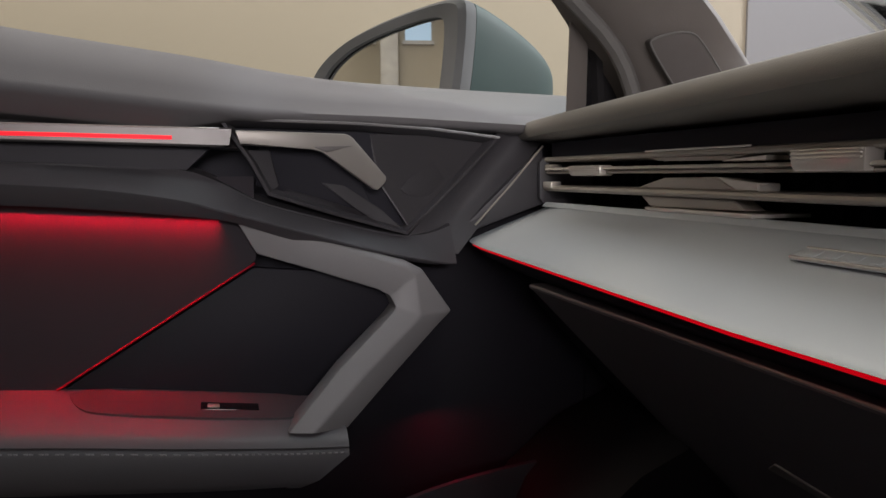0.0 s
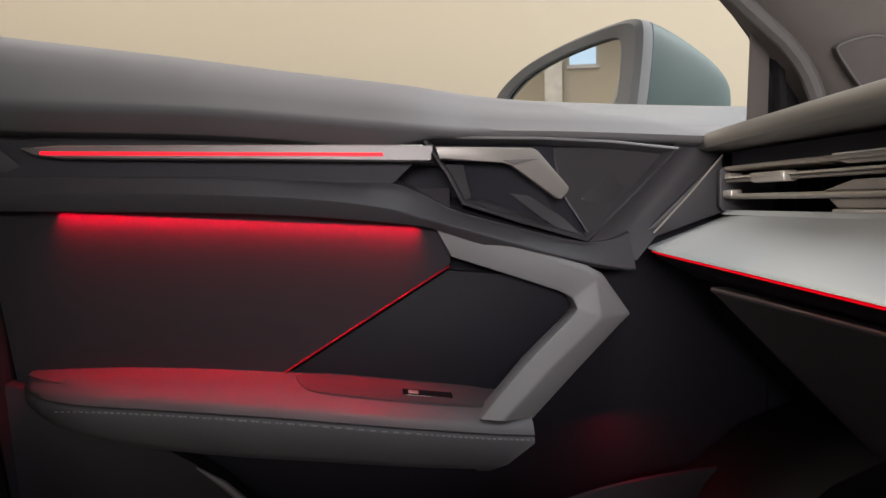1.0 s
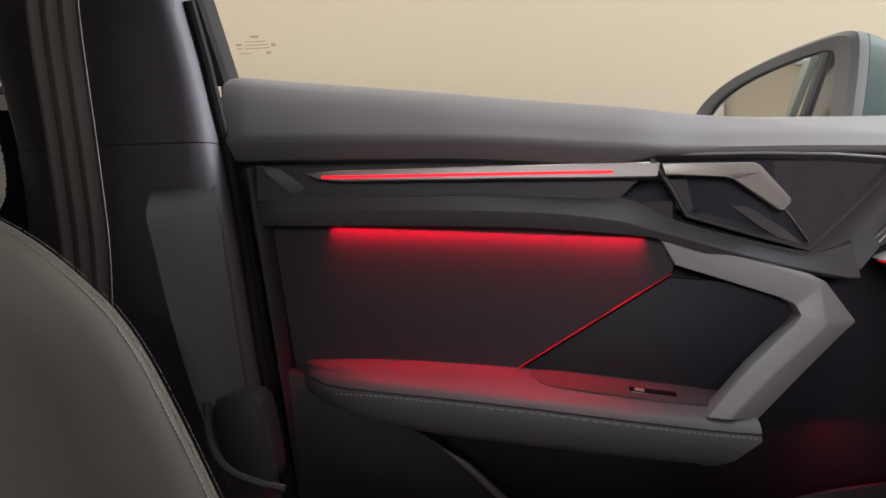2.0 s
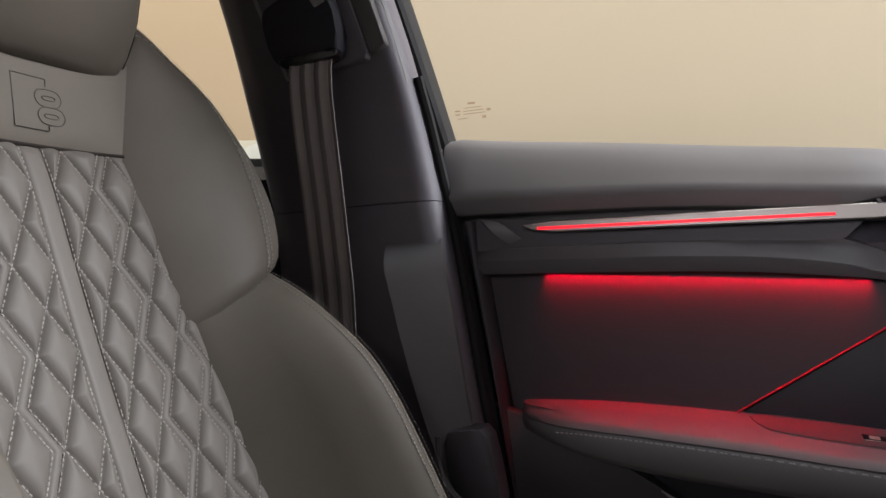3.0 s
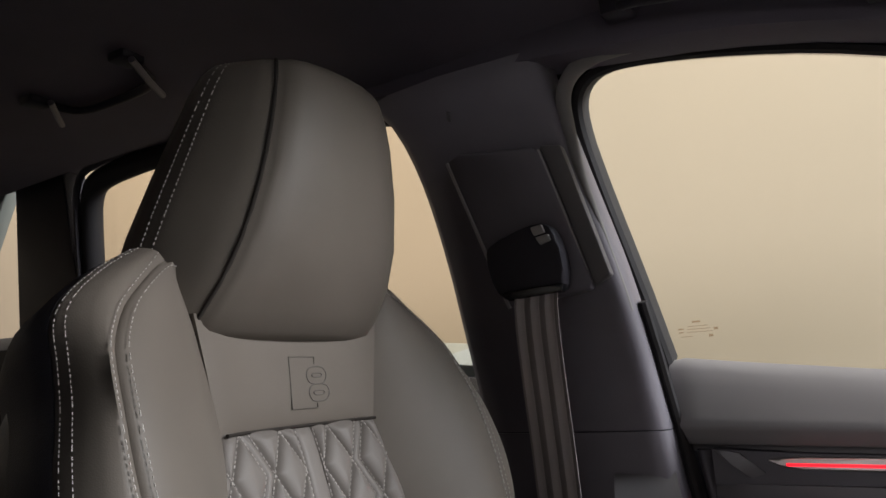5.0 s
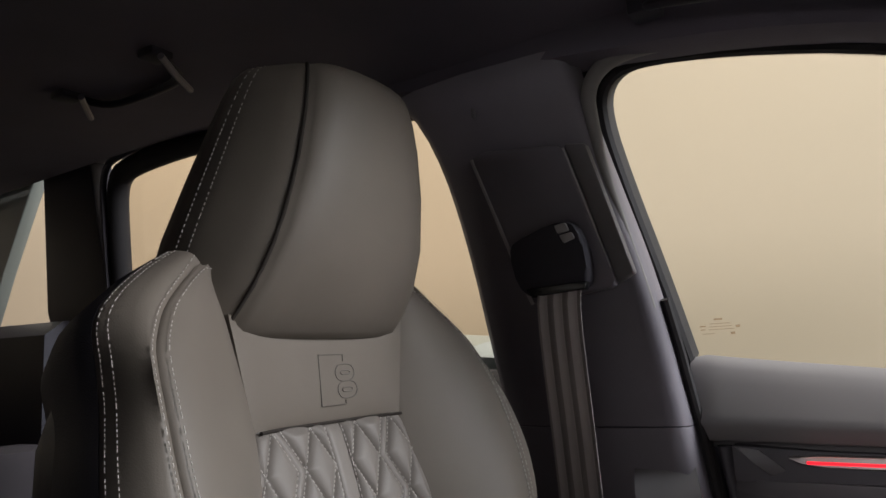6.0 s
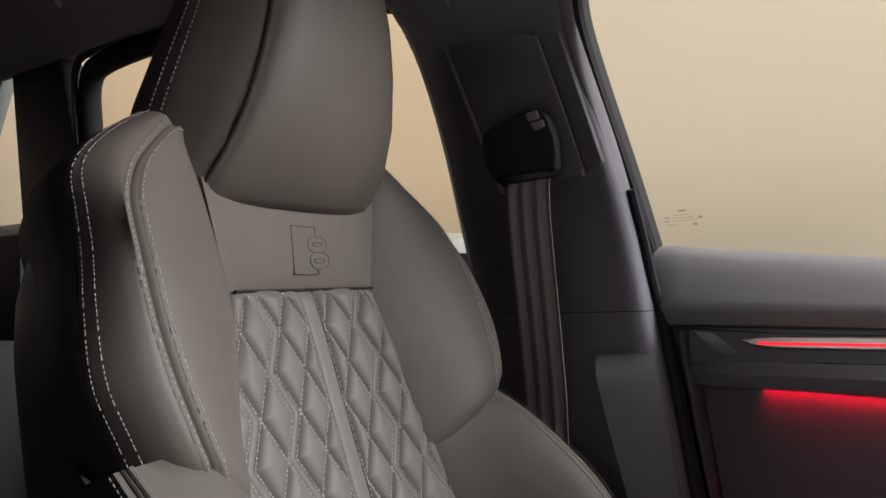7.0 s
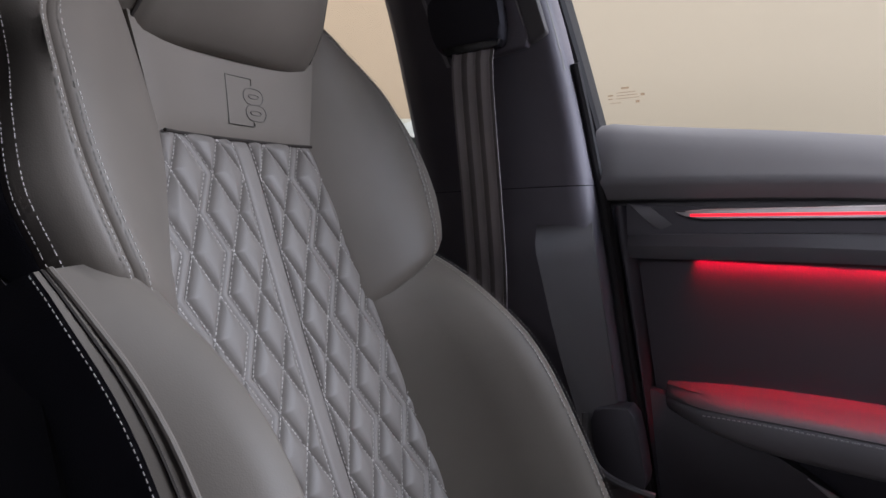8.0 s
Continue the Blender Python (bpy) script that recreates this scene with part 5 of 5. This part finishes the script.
        if sgn < 0:
            stitches(seam_edge, (0.8, -0.5, 0.3), 0.0024, 0.0013, 0.00025, 0.0008, bm)
        else:
            stitches(seam_edge, (0.9, 0.2, 0.3), 0.0026, 0.0018, 0.00034, 0.0006, bm)
        stitches(seam_out, (0.7, sgn * 0.7, 0.2), 0.0024, 0.0013, 0.00026, 0.0008, bm)
        if sgn > 0:
            stitches(seam_back, (0.4, sgn * 0.9, 0.1), 0.0028, 0.0017, 0.00032, 0.0008, bm)
        part("stitching", bm, THREAD, o, "pale contrast stitching", kind="stuff")
    shoulder(-1, "shoulder_bolster")
    shoulder(1, "shoulder_bolster")
    # lower side bolsters
    def lower(sgn):
        rings, seam, seam2, edge_rows, sides, ridge, groove = [], [], [], [], [], [], []
        n = 26
        for i in range(n + 1):
            z = lerp(0.42, 0.838, i / n)
            t = max(0, (z - 0.74) / 0.098)
            a = (quilt_half(z) if sgn > 0 else quilt_near(z)) - 0.002
            b = table(z, [(0.42, 0.232), (0.60, 0.219), (0.70, 0.212), (0.76, 0.211), (0.80, 0.219), (0.838, 0.230)])
            c = b + table(z, [(0.42, 0.025), (0.70, 0.028), (0.80, 0.027), (0.838, 0.018)])
            db = table(z, [(0.42, 0.138), (0.62, 0.130), (0.70, 0.118), (0.76, 0.087), (0.80, 0.054), (0.838, 0.014)])
            if sgn < 0:
                b -= 0.024
                db = table(z, [(0.42, 0.138), (0.62, 0.130), (0.70, 0.118), (0.76, 0.090), (0.80, 0.066), (0.838, 0.040)])
            ds = db - 0.026 if sgn > 0 else table(z, [(0.42, 0.105), (0.60, 0.092), (0.714, 0.070), (0.765, 0.056), (0.81, 0.044), (0.838, 0.030)])
            drop = db - ds
            f1, f2, f3 = (0.12, 0.32, 0.62) if sgn > 0 else (0.24, 0.50, 0.76)
            def sec(o, dd):
                return SP(sgn * o, z, dd)
            rings.append([sec(a - 0.012, -0.03), sec(a - 0.003, -0.004), sec(a + 0.008, 0.008 * (1 - 0.5 * t)), sec(lerp(a, b, 0.4), db * 0.52), sec(lerp(a, b, 0.7), db * 0.84), sec(lerp(a, b, 0.9), db * 0.985), sec(b, db),
                          sec(lerp(b, c, 0.4), db - f1 * drop), sec(lerp(b, c, 0.65), db - f2 * drop), sec(lerp(b, c, 0.85), db - f3 * drop), sec(c, ds), sec(c - 0.012, ds - 0.02), sec(c - 0.02, -0.055), sec(a, -0.09)])
            sides.append([sec(c - 0.006, ds - 0.008), sec(c + 0.0006, ds + 0.0004), sec(c + 0.003, ds - 0.012), sec(c + 0.004, min(0.0, ds - 0.06)), sec(c - 0.008, -0.06), sec(a, -0.10), sec(c - 0.03, -0.058)])
            ridge.append(sec(lerp(b, c, 0.80), db - lerp(f2, f3, 0.75) * drop + 0.0004))
            groove.append(sec(lerp(b, c, 0.90), db - lerp(f3, 1.0, 0.33) * drop + 0.0003))
            seam.append(sec(lerp(b, c, 0.45), db - 0.0035))
            edge_rows.append((sec(lerp(a, b, 0.90), db * 0.985), sec(b, db)))
            seam2.append(sec(c + 0.001, ds - 0.003))
        o = part("side_bolster", loft(rings), LEATHER, d, "grey leather lower side bolster", 60)
        part("side_panel", loft(sides), FLANK, o, "black leather outer side", 60)
        if sgn < 0:
            part("piping", tube(ridge, 0.0024, 8), LEATHER, o, "rolled leather piping")
            # Dark tube painted as the groove's shade beside the piping.
            part("seam", tube(groove, 0.0012, 6), SEAM, o, "dark strip for the shade in a seam")
        bm = bmesh.new()
        if sgn > 0:
            stitches(seam, (0.8, 0.5, 0.3), 0.0028, 0.0017, 0.00034, 0.0026, bm)
            for j in (0, 1):
                stitches([p[j] for p in edge_rows], (0.9, -0.15, 0.35), 0.0028, 0.0017, 0.00036, 0.0008, bm)
        stitches(seam2, (0.3, sgn * 0.95, 0.1), 0.0028, 0.0017, 0.00032, 0.0010, bm)
        part("stitching", bm, THREAD, o, "pale contrast stitching", kind="stuff")
    lower(-1)
    lower(1)
    # dark strips between the panels, standing in for crease shade
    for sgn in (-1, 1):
        part("seam", tube([SP(sgn * ((quilt_half(z) if sgn > 0 else quilt_near(z)) + 0.0005), z, hollow(z)) for z in [lerp(0.50, 0.95, k / 18) for k in range(19)]], 0.0022, 6), SEAM, d, "dark strip for the shade in a seam")
        part("seam", tube([(px(z) - 0.0015 + 0.004, SY + sgn * table(z, [(0.948, 0.0955), (1.045, 0.1155)]), z) for z in (0.952, 0.97, 0.99, 1.01, 1.03)], 0.0018, 6), SEAM, d, "dark strip for the shade in a seam")
    part("seam", tube([(px(0.951) + 0.0008 + 0.010 * (o / 0.095) ** 4, SY + o, 0.9515) for o in [lerp(-0.094, 0.094, k / 12) for k in range(13)]], 0.0016, 6), SEAM, d, "dark strip for the shade in a seam")
    # headrest
    rows = [  # height, front, half width of the face, flare, depth, size
        (1.0240, -0.668, 0.103, 0.024, 0.080), (1.0265, -0.652, 0.1065, 0.027, 0.095), (1.032, -0.642, 0.108, 0.030, 0.105), (1.047, -0.628, 0.107, 0.033, 0.114), (1.072, -0.610, 0.102, 0.036, 0.120),
        (1.110, -0.594, 0.094, 0.040, 0.124), (1.160, -0.584, 0.084, 0.040, 0.116), (1.205, -0.581, 0.076, 0.036, 0.105), (1.232, -0.582, 0.071, 0.032, 0.097), (1.250, -0.585, 0.067, 0.028, 0.089), (1.2575, -0.589, 0.063, 0.026, 0.081), (1.2615, -0.597, 0.054, 0.022, 0.068), (1.2625, -0.610, 0.036, 0.014, 0.045)]
    rings, seam, back = [], [], []
    for z, f, w, fl, dep in rows:
        half = [(0.0, 0.0), (w * 0.4, -0.0015), (w * 0.75, -0.006), (w * 0.93, -0.012), (w - 0.0015, -0.0165), (w + 0.0006, -0.0205), (w + 0.004, -0.023), (w + fl * 0.40, -0.38 * dep), (w + fl * 0.75, -0.62 * dep), (w + fl, -0.86 * dep), (w + fl * 0.9, -1.0 * dep), (w * 0.8, -dep * 1.12), (0.0, -dep * 1.16)]
        ring = [(f + x, SY + o, z) for o, x in half] + [(f + x, SY - o, z) for o, x in reversed(half[1:-1])]
        rings.append(ring)
        seam.append((w + 0.003, f - 0.0225, z))
        back.append((w + fl * 0.833 + 0.0006, w + fl * 0.926 + 0.0006, f - 0.70 * dep, f - 0.789 * dep, z))
    h = part("headrest", loft(rings), LEATHER, d, "grey leather integrated headrest", 70)
    for sgn in (-1, 1):
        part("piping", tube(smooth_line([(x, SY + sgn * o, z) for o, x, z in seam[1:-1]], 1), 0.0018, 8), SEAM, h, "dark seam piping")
        bm = bmesh.new()
        for j in (0, 1):
            stitches(smooth_line([(b[2 + j], SY + sgn * b[j], b[4]) for b in back[3:]], 1), (0.3, sgn * 0.95, 0), 0.0028, 0.0017, 0.00032, 0.0004, bm)
        part("stitching", bm, THREAD, h, "pale contrast stitching", kind="stuff")
    # shell at the back
    rings = []
    for i in range(17):
        z = lerp(0.42, 1.07, i / 16)
        w = table(z, [(0.42, 0.252), (0.70, 0.248), (0.90, 0.234), (1.0, 0.212), (1.07, 0.155)])
        rings.append([SP(-w, z, 0.0 if z < 0.85 else -0.03), SP(-w - 0.004, z, -0.06), SP(-w * 0.9, z, -0.12), SP(0, z, -0.135), SP(w * 0.9, z, -0.12), SP(w + 0.004, z, -0.06), SP(w, z, 0.0 if z < 0.85 else -0.03), SP(0, z, -0.05)])
    part("back_shell", loft(rings), SHELL, d, "black plastic seat back shell", 60)
    # cushion
    rings = []
    for i in range(21):
        x = lerp(-0.56, 0.0, i / 20)
        up = 0.430 + 0.045 * i / 20
        r = 0.0 if i < 17 else 0.05 * ((i - 17) / 3) ** 2
        half = [(0.0, up - r), (0.13, up - r + 0.004), (0.155, up - r + 0.01), (0.215, up - r + 0.045), (0.245, up - r + 0.05), (0.265, up - r + 0.03), (0.268, up - 0.07), (0.25, 0.35), (0.0, 0.35)]
        rings.append([(x, SY + o, z) for o, z in half] + [(x, SY - o, z) for o, z in reversed(half[1:-1])])
    part("seat_cushion", loft(rings), LEATHER, d, "grey leather seat cushion", 60)
    for s in (-0.2, 0.2):
        part("seat_rail", box(-0.60, 0.02, SY + s - 0.02, SY + s + 0.02, 0.24, 0.36, 0.004), BLACK, d, "black steel seat rail")


seat()
